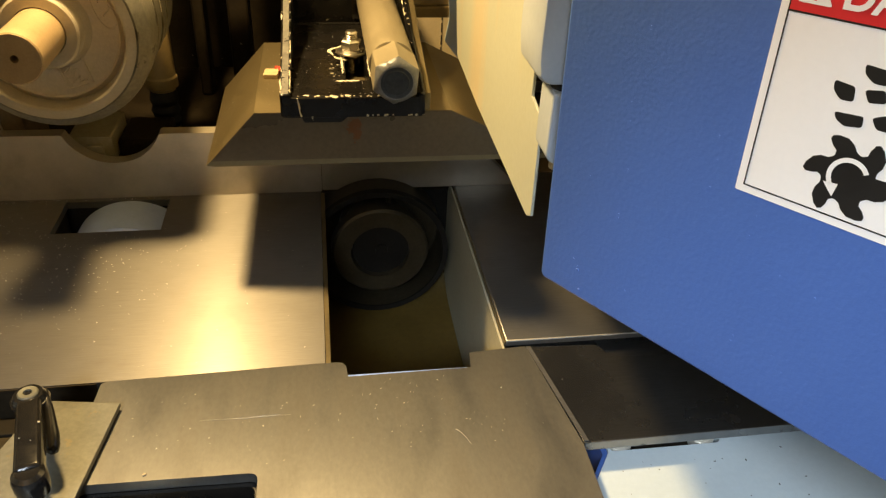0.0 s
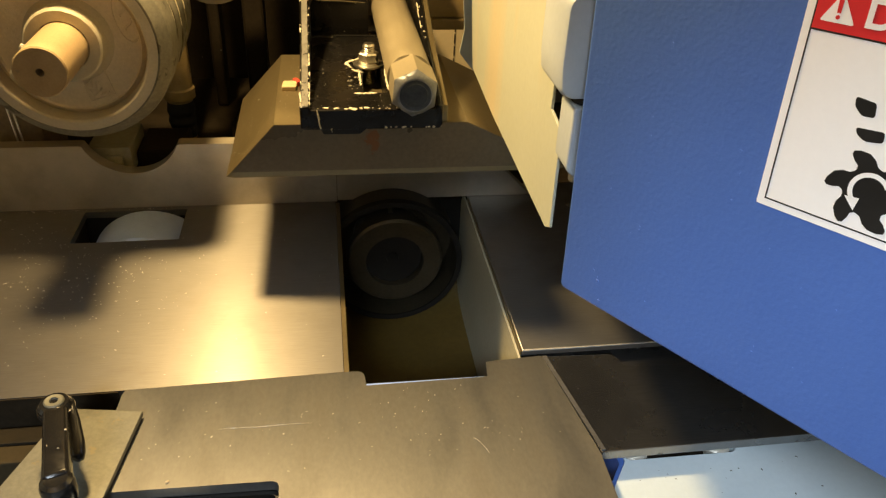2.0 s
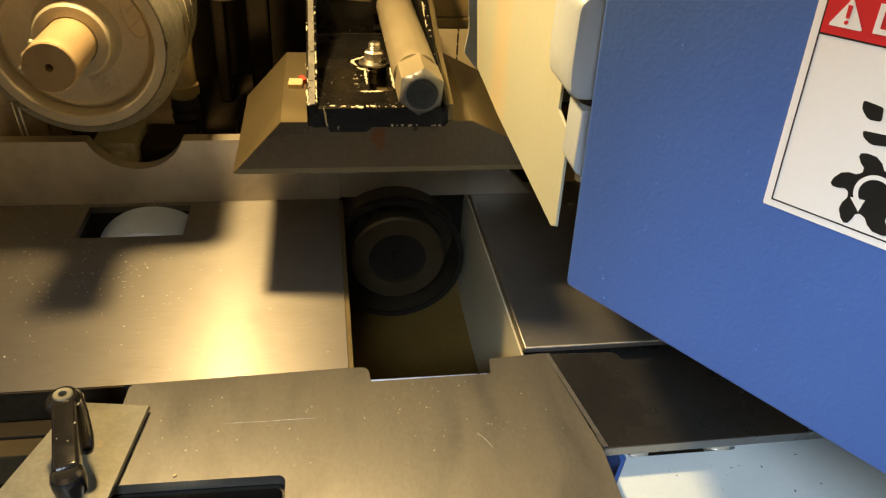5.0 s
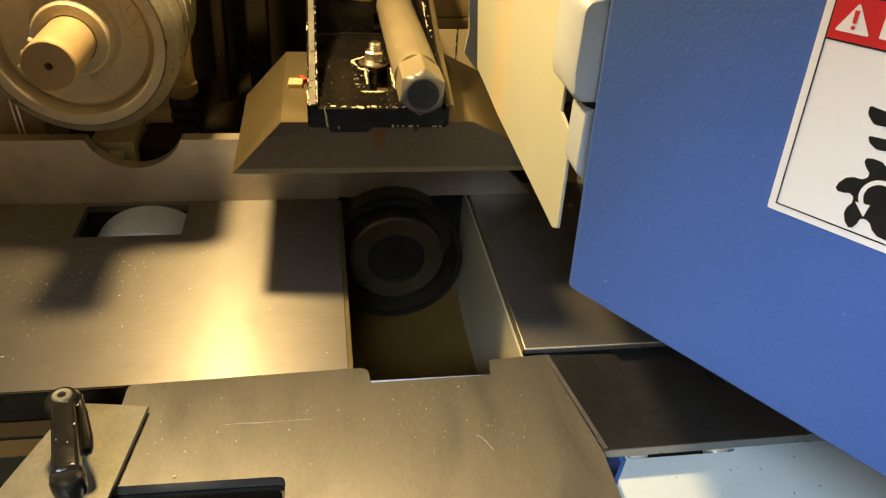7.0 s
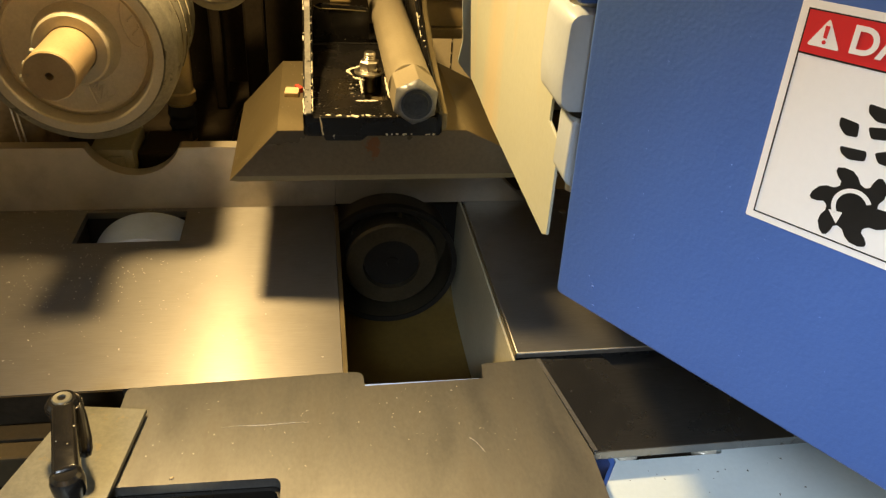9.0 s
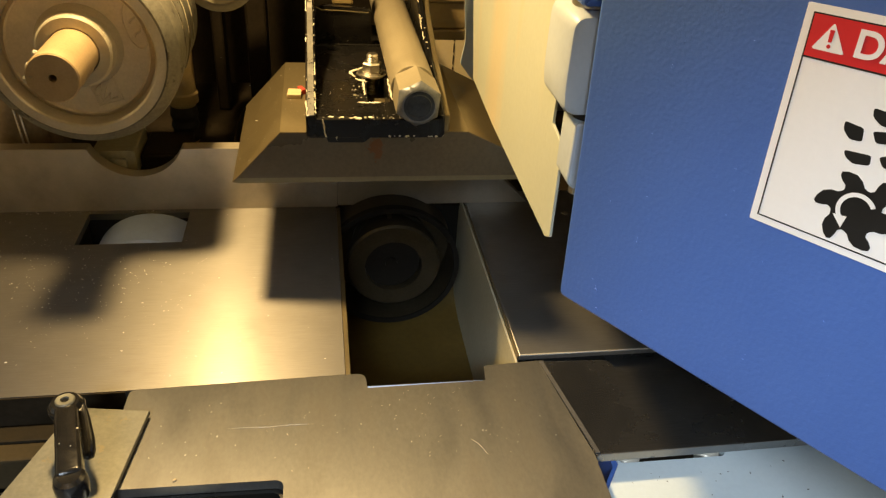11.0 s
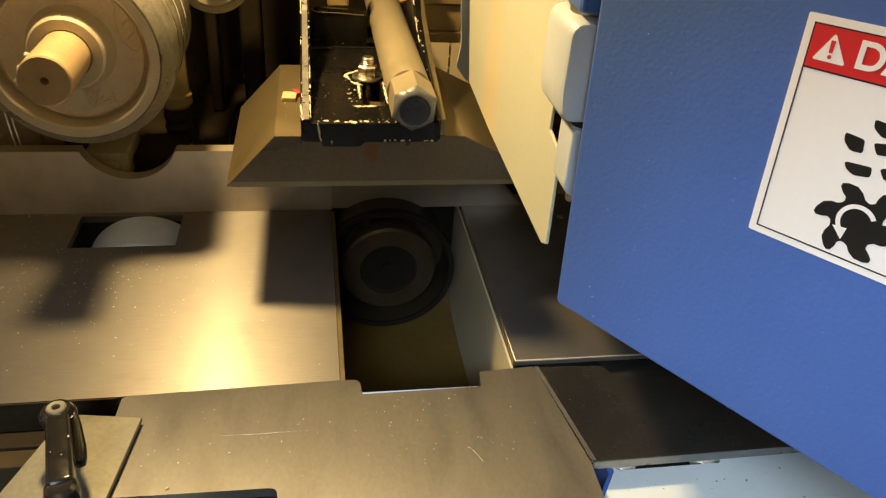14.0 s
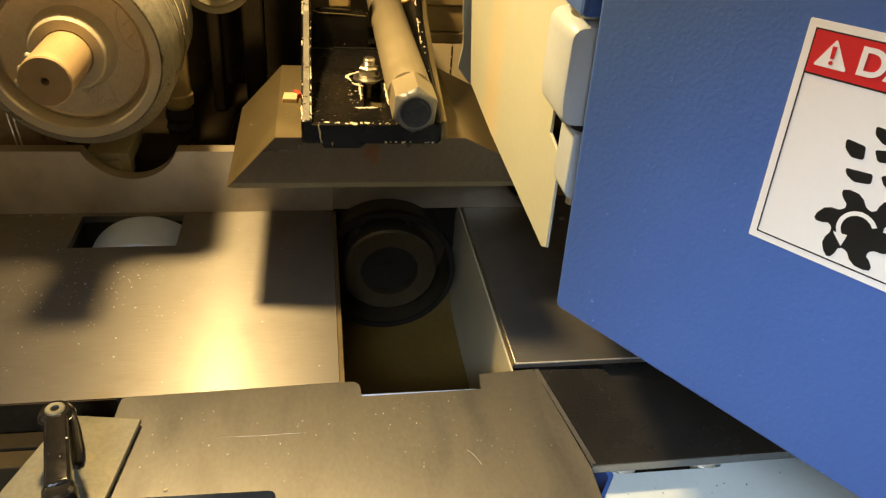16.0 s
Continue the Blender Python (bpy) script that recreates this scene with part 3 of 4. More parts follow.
def build_shoe():
    s = thing("pressure_shoe", "dusty steel pressure shoe with slanted ends above the table", "pressure shoe")
    part("block", prism([(0.06835, 0.10902), (0.3360, 0.10902), (0.2540, 0.1486), (0.1045, 0.1486)], (), -0.1374, 0.0260, "y"), STEEL_SHOE, s, smooth=0)
    # A thin darker sheet carries the painted shade of the shoe's front.
    part("front_face", prism([(0.0692, 0.1094), (0.3344, 0.1094), (0.2537, 0.1482), (0.1048, 0.1482)], (), -0.1379, -0.13745, "y"), SHADED_FACE, s, "front face with shade painted in as darker steel, and a rust stain", 0)
    part("sole", prism([(0.0650, 0.1056), (0.0715, 0.1045), (0.3340, 0.1050), (0.3375, 0.1065), (0.3360, 0.1090), (0.06835, 0.1090)], (), -0.1374, 0.0260, "y"), STEEL_SHOE, s, smooth=0)
    scrap = thing("wood_scrap", "small pale wood scrap lying on the pressure shoe", "wood scrap")
    part("chip", moved(box(-0.006, 0.006, -0.0075, 0.0075, 0, 0.004, 0.0008), pose(0.1145, -0.060, 0.1484, 0, 0, -4)), WOOD, scrap)
    part("splinter", moved(box(-0.002, 0.002, -0.005, 0.005, 0, 0.0045, 0.0006), pose(0.1205, -0.052, 0.1484, 0, 0, 25)), RED_BIT, scrap, "red painted splinter")

    b = thing("shoe_bracket", "black painted steel bracket with worn chipped edges", "bracket")
    part("foot", prism(rounded([(0.1265, -0.1518), (0.2305, -0.1518), (0.2305, 0.098), (0.1265, 0.098)], [0.002, 0.002, 0, 0]),
                       [rounded([(0.1740, -0.1165), (0.1922, -0.1165), (0.1905, -0.046), (0.1760, -0.046)], 0.002)], 0.1500, 0.1655, bevel=0.0006), BLACK_PAINT, b)
    back_wall = part("back_wall", prism(rounded([(0.1331, 0.1656), (0.1860, 0.1656), (0.1860, 0.2000), (0.1331, 0.2030)], [0, 0, 0.006, 0.012]), (), 0.0285, 0.0345, "y"), BLACK_PAINT, b)
    part("wall_lip", tube([(0.1345, 0.0283, 0.2010), (0.1400, 0.0281, 0.1985), (0.160, 0.0281, 0.1980), (0.1835, 0.0281, 0.1965)], 0.0005, 8), STEEL_SHOE, back_wall, "bare worn lip")
    part("weld_bead", tube([(0.1335, 0.0255, 0.1655), (0.16, 0.0275, 0.1657), (0.19, 0.027, 0.1657), (0.2255, 0.0255, 0.1655)], 0.0016, 10), BLACK_PAINT, b)
    part("heel", prism(rounded([(0.1418, 0.1462), (0.1690, 0.1460), (0.1738, 0.1499), (0.1400, 0.1499)], 0.001), (), -0.1512, -0.14, "y"), BLACK_PAINT, b)
    for name, x0, x1 in (("flange", 0.1250, 0.1328), ("flange", 0.2262, 0.2318)):
        flange = part(name, prism([(-0.1522, 0.1505), (-0.1522, 0.1685), (-0.062, 0.1875), (-0.004, 0.2085), (0.05, 0.245), (0.11, 0.27), (0.11, 0.1505)], (), x0, x1, "x", bevel=0.0016), BLACK_PAINT, b)
        if x0 < 0.2:
            left_flange = flange
    part("worn_top", prism([(-0.1512, 0.1682), (-0.1512, 0.1689), (-0.062, 0.1879), (-0.004, 0.2089), (0.05, 0.2454), (0.05, 0.2446), (-0.004, 0.2081), (-0.062, 0.1871)], (), 0.1266, 0.1313, "x"), WORN_EDGE, left_flange, "paint worn to bare metal on the flange", 0)
    part("side_plate", prism([(-0.1400, 0.1500), (-0.1400, 0.1640), (-0.062, 0.1845), (-0.004, 0.2055), (0.11, 0.27), (0.11, 0.1500)], (), 0.2321, 0.2375, "x", bevel=0.0010), STEEL_SHOE, b, "bare brown side plate")
    rng = random.Random(5)
    # bare chips along the worn edges
    def chip(x, y, z, r, flat="z"):
        k = rng.randint(5, 8)
        pts = [(r * rng.uniform(0.5, 1.2) * math.cos(2 * math.pi * i / k), r * rng.uniform(0.4, 1.0) * math.sin(2 * math.pi * i / k)) for i in range(k)]
        return moved(prism(pts, (), -0.0003, 0.00035, flat), Matrix.Translation((x, y, z)))
    edge = []
    for i in range(30):
        t = rng.random() ** 0.8
        y = -0.152 + 0.15 * t
        z = 0.1685 + (y + 0.152) * 0.212 if y < -0.062 else 0.1875 + (y + 0.062) * 0.362
        edge.append(chip(rng.choice((0.1262, 0.1318)) + rng.gauss(0, 0.0007), y, z + 0.0001, rng.uniform(0.0003, 0.0009)))
    for i in range(16):
        t = rng.random()
        y = -0.14 + 0.13 * t
        z = 0.1685 + (y + 0.152) * 0.212 if y < -0.062 else 0.1875 + (y + 0.062) * 0.362
        edge.append(chip(0.2265 + rng.uniform(0, 0.003), y, z + 0.0001, rng.uniform(0.0004, 0.0012)))
    for x0, lo, hi, k in ((0.1256, -0.151, 0.04, 12), (0.1324, -0.150, -0.02, 18), (0.2268, -0.06, 0.06, 9)):
        for _ in range(k):
            y = lo + (hi - lo) * rng.random() ** 1.5
            l = rng.uniform(0.002, 0.010)
            zz = [0.1685 + (q + 0.152) * 0.212 if q < -0.062 else 0.1875 + (q + 0.062) * 0.362 if q < -0.004 else 0.2085 + (q + 0.004) * 0.676 for q in (y, y + l / 2, y + l)]
            edge.append(tube([(x0 + rng.gauss(0, 0.0002), y, zz[0] - 0.0006), (x0 + rng.gauss(0, 0.0003), y + l / 2, zz[1] - 0.0004), (x0 + rng.gauss(0, 0.0002), y + l, zz[2] - 0.0006)], [0.0002, rng.uniform(0.0003, 0.0008), 0.0002], 6))
    tagged(part("edge_wear", join(*edge), PALE_CHIPS, b, "bare chipped paint along the edges"), kind="stuff")
    front = [chip(rng.uniform(0.13, 0.2), -0.1505 + rng.uniform(0, 0.0028), 0.1656, 0.0005 + 0.0026 * rng.random() ** 2.5) for _ in range(22)]
    def flake(path, w):
        """A ragged strip of bare primer along a line on the foot."""
        lo, hi = [], []
        for k, (x, y) in enumerate(path):
            a, b = path[max(k - 1, 0)], path[min(k + 1, len(path) - 1)]
            d = Vector((b[0] - a[0], b[1] - a[1])).normalized()
            n = Vector((-d.y, d.x))
            taper = min(1.0, 0.35 + 0.9 * math.sin(math.pi * k / (len(path) - 1)))
            lo.append(Vector((x, y)) - n * w * taper * rng.uniform(0.35, 1.25))
            hi.append(Vector((x, y)) + n * w * taper * rng.uniform(0.35, 1.25))
        return moved(prism(lo + hi[::-1], (), -0.0002, 0.0003), Matrix.Translation((0, 0, 0.1656)))
    arc = [(0.1812 + (0.0175 + 0.0015 * math.sin(5 * a)) * math.cos(a), -0.0530 + (0.0185 + 0.0012 * math.cos(7 * a)) * math.sin(a)) for a in [radians(96 + 4.5 * k) for k in range(36)]]
    front += [flake(arc[:24], 0.0017), flake(arc[25:], 0.0013)]
    front += [flake([(0.1725 + 0.0006 * math.sin(3 * k), -0.070 - 0.0032 * k) for k in range(11)], 0.0010),
              flake([(0.1665 + 0.0015 * k, -0.1185 + 0.0006 * math.sin(2.3 * k)) for k in range(13)], 0.0017),
              flake([(0.1938 + 0.0004 * math.sin(2 * k), -0.064 - 0.0048 * k) for k in range(11)], 0.0011)]
    front += [chip(0.1735 + rng.uniform(-0.012, 0.000), -0.115 + rng.uniform(0, 0.055), 0.1656, rng.uniform(0.0003, 0.0011)) for _ in range(18)]
    front += [chip(rng.uniform(0.188, 0.226), -0.1522, 0.1512 + abs(rng.gauss(0, 0.0004)), rng.uniform(0.0005, 0.0014), "y") for _ in range(12)]
    front += [tube([(0.1375, -0.1519, 0.1655), (0.1386, -0.1521, 0.160), (0.1390, -0.1521, 0.1545), (0.1400, -0.1519, 0.1512)], [0.0004, 0.0008, 0.0005, 0.0007], 6)]
    tagged(part("primer_wear", join(*front), PALE_CHIPS, b, "bare primer patches round the slot"), kind="stuff")

    bo = thing("bracket_bolt", "bright hexagon nut on a stud in the bracket slot", "bolt")
    c = (0.1815, -0.0525, 0.0)
    part("washer", lathe([(0.0062, 0.1657), (0.0130, 0.1657), (0.0134, 0.1664), (0.0130, 0.1675), (0.0062, 0.1675), (0.0062, 0.1657)], "z", c, 32), STEEL_BRIGHT, bo)
    nut = part("nut", moved(lathe([(0, 0.1690), (0.0084, 0.1690), (0.0088, 0.1696), (0.0088, 0.1758), (0.0074, 0.1770), (0, 0.1770)], "z", (0, 0, 0), 6), pose(*c, 0, 0, 17)), STEEL_BRIGHT, bo)
    part("nut_flange", lathe([(0, 0.1676), (0.0104, 0.1676), (0.0094, 0.1690), (0, 0.1690)], "z", c, 32), STEEL_BRIGHT, nut)
    thread = [(0, 0.1480)]
    for k in range(19):
        z = 0.1482 + k * 0.00186
        thread += [(0.0040, z), (0.0052, z + 0.00093)]
    part("stud", lathe(thread + [(0.0040, 0.1842), (0, 0.1845)], "z", c, 24), STEEL_BRIGHT, bo, "threaded stud")

    r = thing("adjusting_rod", "dusty round steel rod with a squared milled end", "rod")
    cx, cz, y0 = 0.2084, 0.1832, -0.170
    def hexed(spec):
        bm = bmesh.new()
        rings = []
        for y, flat, rad in spec:
            ring = []
            for i in range(48):
                a = 2 * math.pi * i / 48 + radians(85)
                k = math.pi / 3
                d = ((a - radians(55) + k / 2) % k) - k / 2
                q = min(1.0, 0.865 / math.cos(d)) if flat else 1.0
                ring.append(bm.verts.new((cx + rad * q * math.cos(a), y, cz + rad * q * math.sin(a))))
            rings.append(ring)
        for p, q in zip(rings, rings[1:]):
            for i in range(48):
                bm.faces.new((p[i], p[(i + 1) % 48], q[(i + 1) % 48], q[i]))
        bm.faces.new(rings[0]), bm.faces.new(rings[-1])
        return bm
    bar = part("bar", hexed(((y0 + 0.0052, 1.0, 0.0181), (y0 + 0.038, 1.0, 0.0181), (y0 + 0.0386, 0.0, 0.0175), (0.28, 0.0, 0.0175))), STEEL_ROD, r)
    part("chamfer", hexed(((y0, 0.0, 0.0122), (y0 + 0.0006, 0.0, 0.0134), (y0 + 0.0022, 0.0, 0.0152), (y0 + 0.0051, 1.0, 0.0181))), STEEL_CHAMFER, bar, "blue-grey chamfered rod end", 35)
    part("end_face", lathe([(0, y0 - 0.0006), (0.0088, y0 - 0.0006), (0.0092, y0 - 0.0003), (0.0116, y0 - 0.0002), (0.0116, y0 + 0.001), (0, y0 + 0.001)], "y", (cx, 0, cz), 40), STEEL_END, bar, "blued turned end of the rod")


# ---------------------------------------------------------------- cutter
def build_cutter():
    c = thing("cutter_block", "dark steel cutter block turning in the pit", "cutter block", at=(0.2070, 0.0, -0.0460))
    part("collar_ring", lathe([(0.0296, -0.040), (0.0465, -0.040), (0.0490, -0.0375), (0.0490, -0.024), (0.0470, -0.022), (0.0296, -0.022), (0.0296, -0.040)], "y", (0, 0, 0), 72), CUTTER, c, "dull steel collar ring")
    # A solid black disc paints the shade inside the bore.
    part("bore", lathe([(0, -0.034), (0.006, -0.034), (0.0065, -0.0325), (0.0294, -0.0325), (0.0294, -0.022), (0, -0.022)], "y", (0.0016, 0, -0.0010), 48), BLACK_AND_SHADE, c, "black disc painting the shaded bore of the collar")
    part("spindle", lathe([(0, -0.0218), (0.0360, -0.0218), (0.0360, 0.010), (0.0400, 0.012), (0.0400, 0.016), (0, 0.016)], "y", (0, 0, 0), 60), CUTTER, c, "polished steel spindle behind the collar")
    for k in range(4):
        a = math.pi / 2 * k + 0.3
        part("knife", moved(box(-0.002, 0.002, -0.020, 0.008, 0.0352, 0.0405, 0.0006, 1), Euler((0, a, 0)).to_matrix().to_4x4()), STEEL_SHOE, c, "thin ground knife edge")
    return c


def build_shroud():
    s = thing("cutter_shroud", "dark round steel shroud behind the cutter block", "shroud")
    c = (0.2060, 0, -0.0560)
    part("shell", lathe([(0.0675, -0.026), (0.0695, -0.026), (0.0695, 0.022), (0, 0.022), (0, 0.0205), (0.0675, 0.0205), (0.0675, -0.026)], "y", c, 72), CUTTER, s)
    # The black rim paints the dark shadow ring round the shroud.
    part("rim", lathe([(0.0670, -0.0285), (0.0725, -0.0285), (0.0725, -0.020), (0.0697, -0.020), (0.0697, -0.0262), (0.0670, -0.0262), (0.0670, -0.0285)], "y", c, 72), BLACK_AND_SHADE, s)


# ---------------------------------------------------------------- cover, hinge, hood
def build_cover():
    p = thing("side_cover", "pale painted sheet steel side cover with a pointed corner", "cover")
    part("sheet", prism([(-0.3068, 0.1522), (-0.3040, 0.2128), (-0.2810, 0.2175), (-0.2802, 0.62), (0.0040, 0.62), (-0.0010, 0.2450), (-0.0090, 0.2230), (-0.0370, 0.1568), (-0.13, 0.1508), (-0.2980, 0.1474)], (), 0.2750, 0.2768, "x", bevel=0.0004), STAINED_COVER, p, smooth=0)
    flange = prism(rounded([(0.2692, 0.62), (0.2692, 0.2200), (0.2735, 0.1790), (0.2697, 0.1575), (0.2775, 0.1470), (0.2850, 0.1380), (0.2850, 0.62)], [0, 0.02, 0.004, 0.0015, 0.008, 0, 0]), (), 0.0060, 0.0078, "y")
    for v in flange.verts:
        v.co.y += (v.co.x - 0.2800) * 0.32
    part("rear_flange", flange, PALE_BLUE, p, "pale blue turned rear edge with a notched foot", 40)
    h = thing("hood_hinge", "pale blue painted hinge block of the hood", "hinge")
    part("upper_block", prism(rounded([(0.2645, 0.2440), (0.2705, 0.2405), (0.2990, 0.2405), (0.2990, 0.2950), (0.2630, 0.2950), (0.2630, 0.2560)], [0.008, 0.010, 0.009, 0.009, 0.009, 0.010]), (), -0.3275, -0.2830, "y", bevel=0.0042), HINGE_PAINT, h, smooth=40)
    part("upper_knuckle", prism(rounded([(0.2660, 0.2990), (0.2985, 0.2990), (0.2985, 0.42), (0.2660, 0.42)], 0.003), (), -0.3280, -0.2835, "y", bevel=0.003), HOOD_BLUE, h, "blue painted upper knuckle")
    part("knuckle_washer", lathe([(0, 0.2951), (0.0125, 0.2951), (0.0125, 0.2989), (0, 0.2989)], "z", (0.2810, -0.3050, 0), 28), STEEL_BRIGHT, h, "bright steel hinge washer")
    part("lower_block", prism(rounded([(0.2745, 0.1985), (0.2790, 0.1940), (0.2990, 0.1940), (0.2990, 0.2350), (0.2745, 0.2350)], [0.003, 0.003, 0.003, 0.003, 0.003]), (), -0.3230, -0.2990, "y", bevel=0.0014), HINGE_PAINT, h, "squared pale blue lower hinge block")
    part("pin_washer", lathe([(0, 0.2351), (0.0092, 0.2351), (0.0095, 0.2360), (0.0095, 0.2404), (0, 0.2404)], "z", (0.2850, -0.3120, 0), 32), RUBBER, h, "black hinge washer")
    part("pin", lathe([(0, 0.187), (0.0045, 0.187), (0.0045, 0.1938), (0, 0.1938)], "z", (0.2850, -0.3120, 0), 16), STEEL_BRIGHT, h)


DOOR = Matrix.Translation((0.2746, -0.3468, 0.1370)) @ Euler((radians(-1.39), 0, radians(-57.27))).to_matrix().to_4x4()


def build_hood():
    """The door's own space: x along its bottom edge, z up its face, -y towards the room."""
    h = thing("machine_hood", "open blue hammer-painted steel hood door", "hood", at=(0, 0, 0))
    h.matrix_world = DOOR
    part("panel", prism(rounded([(-0.0027, -0.0012), (0.30, 0.004), (0.30, 0.40), (-0.0227, 0.40)], [0.004, 0, 0, 0]), (), 0.0, 0.0040, "y", bevel=0.0016), HOOD_BLUE, h, "blue hammer-painted front panel")
    part("edge_flange", prism([(0.0003, 0.0042), (0.0003, 0.022), (0.0022, 0.022), (0.0022, 0.0042)], (), 0.004, 0.40, "z"), HOOD_BLUE, h)
    part("bottom_flange", box(0.003, 0.30, 0.0042, 0.024, 0.0045, 0.0065), HOOD_BLUE, h)
    # the paint nibs that catch the light
    rng = random.Random(11)
    nibs = []
    for x, z, r in ((0.0215, 0.0158, 0.0011), (0.0245, 0.0045, 0.0009), (0.018, 0.021, 0.0006)) + tuple((rng.uniform(0.004, 0.17), rng.uniform(0.006, 0.2), rng.uniform(0.0002, 0.0005)) for _ in range(40)):
        nibs.append(lathe([(0, -r * 0.45), (r * 0.6, -r * 0.3), (r, 0.0002)], "y", (x, 0, z), 8))
    tagged(part("paint_nibs", join(*nibs), HOOD_BLUE, h), kind="stuff")

    s = thing("warning_sticker", "white and red danger sticker with black pictograms on the blue hood", "sticker")
    s.matrix_world = DOOR @ Matrix.Translation((0.0919, -0.0003, 0.0957)) @ Euler((0, radians(-2.6), 0)).to_matrix().to_4x4()
    W, H = 0.0900, 0.0947
    def flat(name, poly, mat, depth, label="", holes=(), under=None):
        return part(name, prism(poly, holes, -depth * 0.45, -depth * 0.45 + 0.0002, "y"), mat, under or s, label, 0)
    flat("backing", rounded([(0, 0), (W, 0), (W, H), (0, H)], 0.0008), WHITE_VINYL, 0.0)
    i0 = 0.0031
    flat("border", [(i0, i0), (W - i0, i0), (W - i0, H - i0), (i0, H - i0)], BLACK_INK, 0.0003, "thin black border line", [[(i0 + 0.0006, i0 + 0.0006), (W - i0 - 0.0006, i0 + 0.0006), (W - i0 - 0.0006, H - i0 - 0.0006), (i0 + 0.0006, H - i0 - 0.0006)]])
    zb = H - 0.0200
    header = flat("header", [(i0 + 0.0006, zb), (W - i0 - 0.0006, zb), (W - i0 - 0.0006, H - i0 - 0.0006), (i0 + 0.0006, H - i0 - 0.0006)], RED_VINYL, 0.0004, "red header band")
    flat("header_line", [(i0 + 0.0006, zb - 0.0007), (W - i0 - 0.0006, zb - 0.0007), (W - i0 - 0.0006, zb), (i0 + 0.0006, zb)], BLACK_INK, 0.0004)
    triangle = flat("triangle", rounded([(0.0058, zb + 0.0032), (0.0188, zb + 0.0032), (0.0123, zb + 0.0143)], 0.0012), WHITE_VINYL, 0.0007, "white alert triangle", under=header)
    flat("mark", [(0.0116, zb + 0.0068), (0.0130, zb + 0.0068), (0.0132, zb + 0.0115), (0.0114, zb + 0.0115)], RED_VINYL, 0.0010, under=triangle)
    flat("mark_dot", [(0.0123 + 0.0008 * math.cos(k), zb + 0.0052 + 0.0008 * math.sin(k)) for k in [2 * math.pi * j / 12 for j in range(12)]], RED_VINYL, 0.0010, under=triangle)
    txt = bpy.data.curves.new("lettering", "FONT")
    txt.body, txt.size, txt.extrude, txt.offset = "DANGER", 0.0146, 0.0001, 0.00035
    tob = new("lettering", txt)
    tob.parent = header
    tob.matrix_local = Matrix.Translation((0.0216, -0.0003, zb + 0.0038)) @ Euler((radians(90), 0, 0)).to_matrix().to_4x4()
    txt.materials.append(WHITE_VINYL)
    # round toothed cutter with a turning arrow
    cx, cz = 0.0415, 0.0200
    pts = []
    for k in range(6):
        a = radians(6 + 60 * k)
        for da_, rr in ((-47, 0.0098), (-38, 0.0104), (-31, 0.0128), (-22, 0.0150), (-10, 0.0165), (-2, 0.0170), (2, 0.0160), (3, 0.0135), (1, 0.0112), (7, 0.0099)):
            pts.append((cx + rr * math.cos(a + radians(da_)), cz + rr * math.sin(a + radians(da_))))
    symbol = flat("cutter_symbol", pts, BLACK_INK, 0.0003, "black toothed cutter pictogram")
    ring = [(cx + 0.0078 * math.cos(a), cz + 0.0078 * math.sin(a)) for a in [radians(30 + 190 * k / 24) for k in range(25)]]
    ring += [(cx + 0.0060 * math.cos(a), cz + 0.0060 * math.sin(a)) for a in [radians(220 - 190 * k / 24) for k in range(25)]]
    flat("turn_arrow", ring, WHITE_VINYL, 0.0006, "white turning arrow", under=symbol)
    ax, az = cx + 0.0069 * math.cos(radians(222)), cz + 0.0069 * math.sin(radians(222))
    flat("arrow_tip", [(ax - 0.0030, az + 0.0006), (ax + 0.0026, az + 0.0012), (ax + 0.0016, az - 0.0042)], WHITE_VINYL, 0.0006, under=symbol)
    flat("cutter_arm", [(cx + 0.008, cz - 0.003), (cx + 0.034, cz - 0.002), (cx + 0.034, cz + 0.004), (cx + 0.008, cz + 0.003)], BLACK_INK, 0.0002, "black pictogram bar")
    for q in ([(0.0268, 0.0540), (0.0345, 0.0532), (0.0353, 0.0478), (0.0305, 0.0474), (0.0272, 0.0505)],
              [(0.0298, 0.0428), (0.0403, 0.0437), (0.0408, 0.0396), (0.0345, 0.0384), (0.0310, 0.0402)],
              [(0.0355, 0.0618), (0.0440, 0.0612), (0.0448, 0.0560), (0.0400, 0.0558), (0.0362, 0.0584)],
              [(0.0378, 0.0530), (0.0445, 0.0545), (0.0462, 0.0500), (0.0402, 0.0488)],
              [(0.0430, 0.0440), (0.0475, 0.0462), (0.0530, 0.0450), (0.0525, 0.0405), (0.0455, 0.0404)],
              [(0.0480, 0.0545), (0.0560, 0.0560), (0.0575, 0.0505), (0.0495, 0.0495)]):
        flat("pictogram_piece", rounded(q, 0.0012, 3), BLACK_INK, 0.0003, "black pictogram piece")


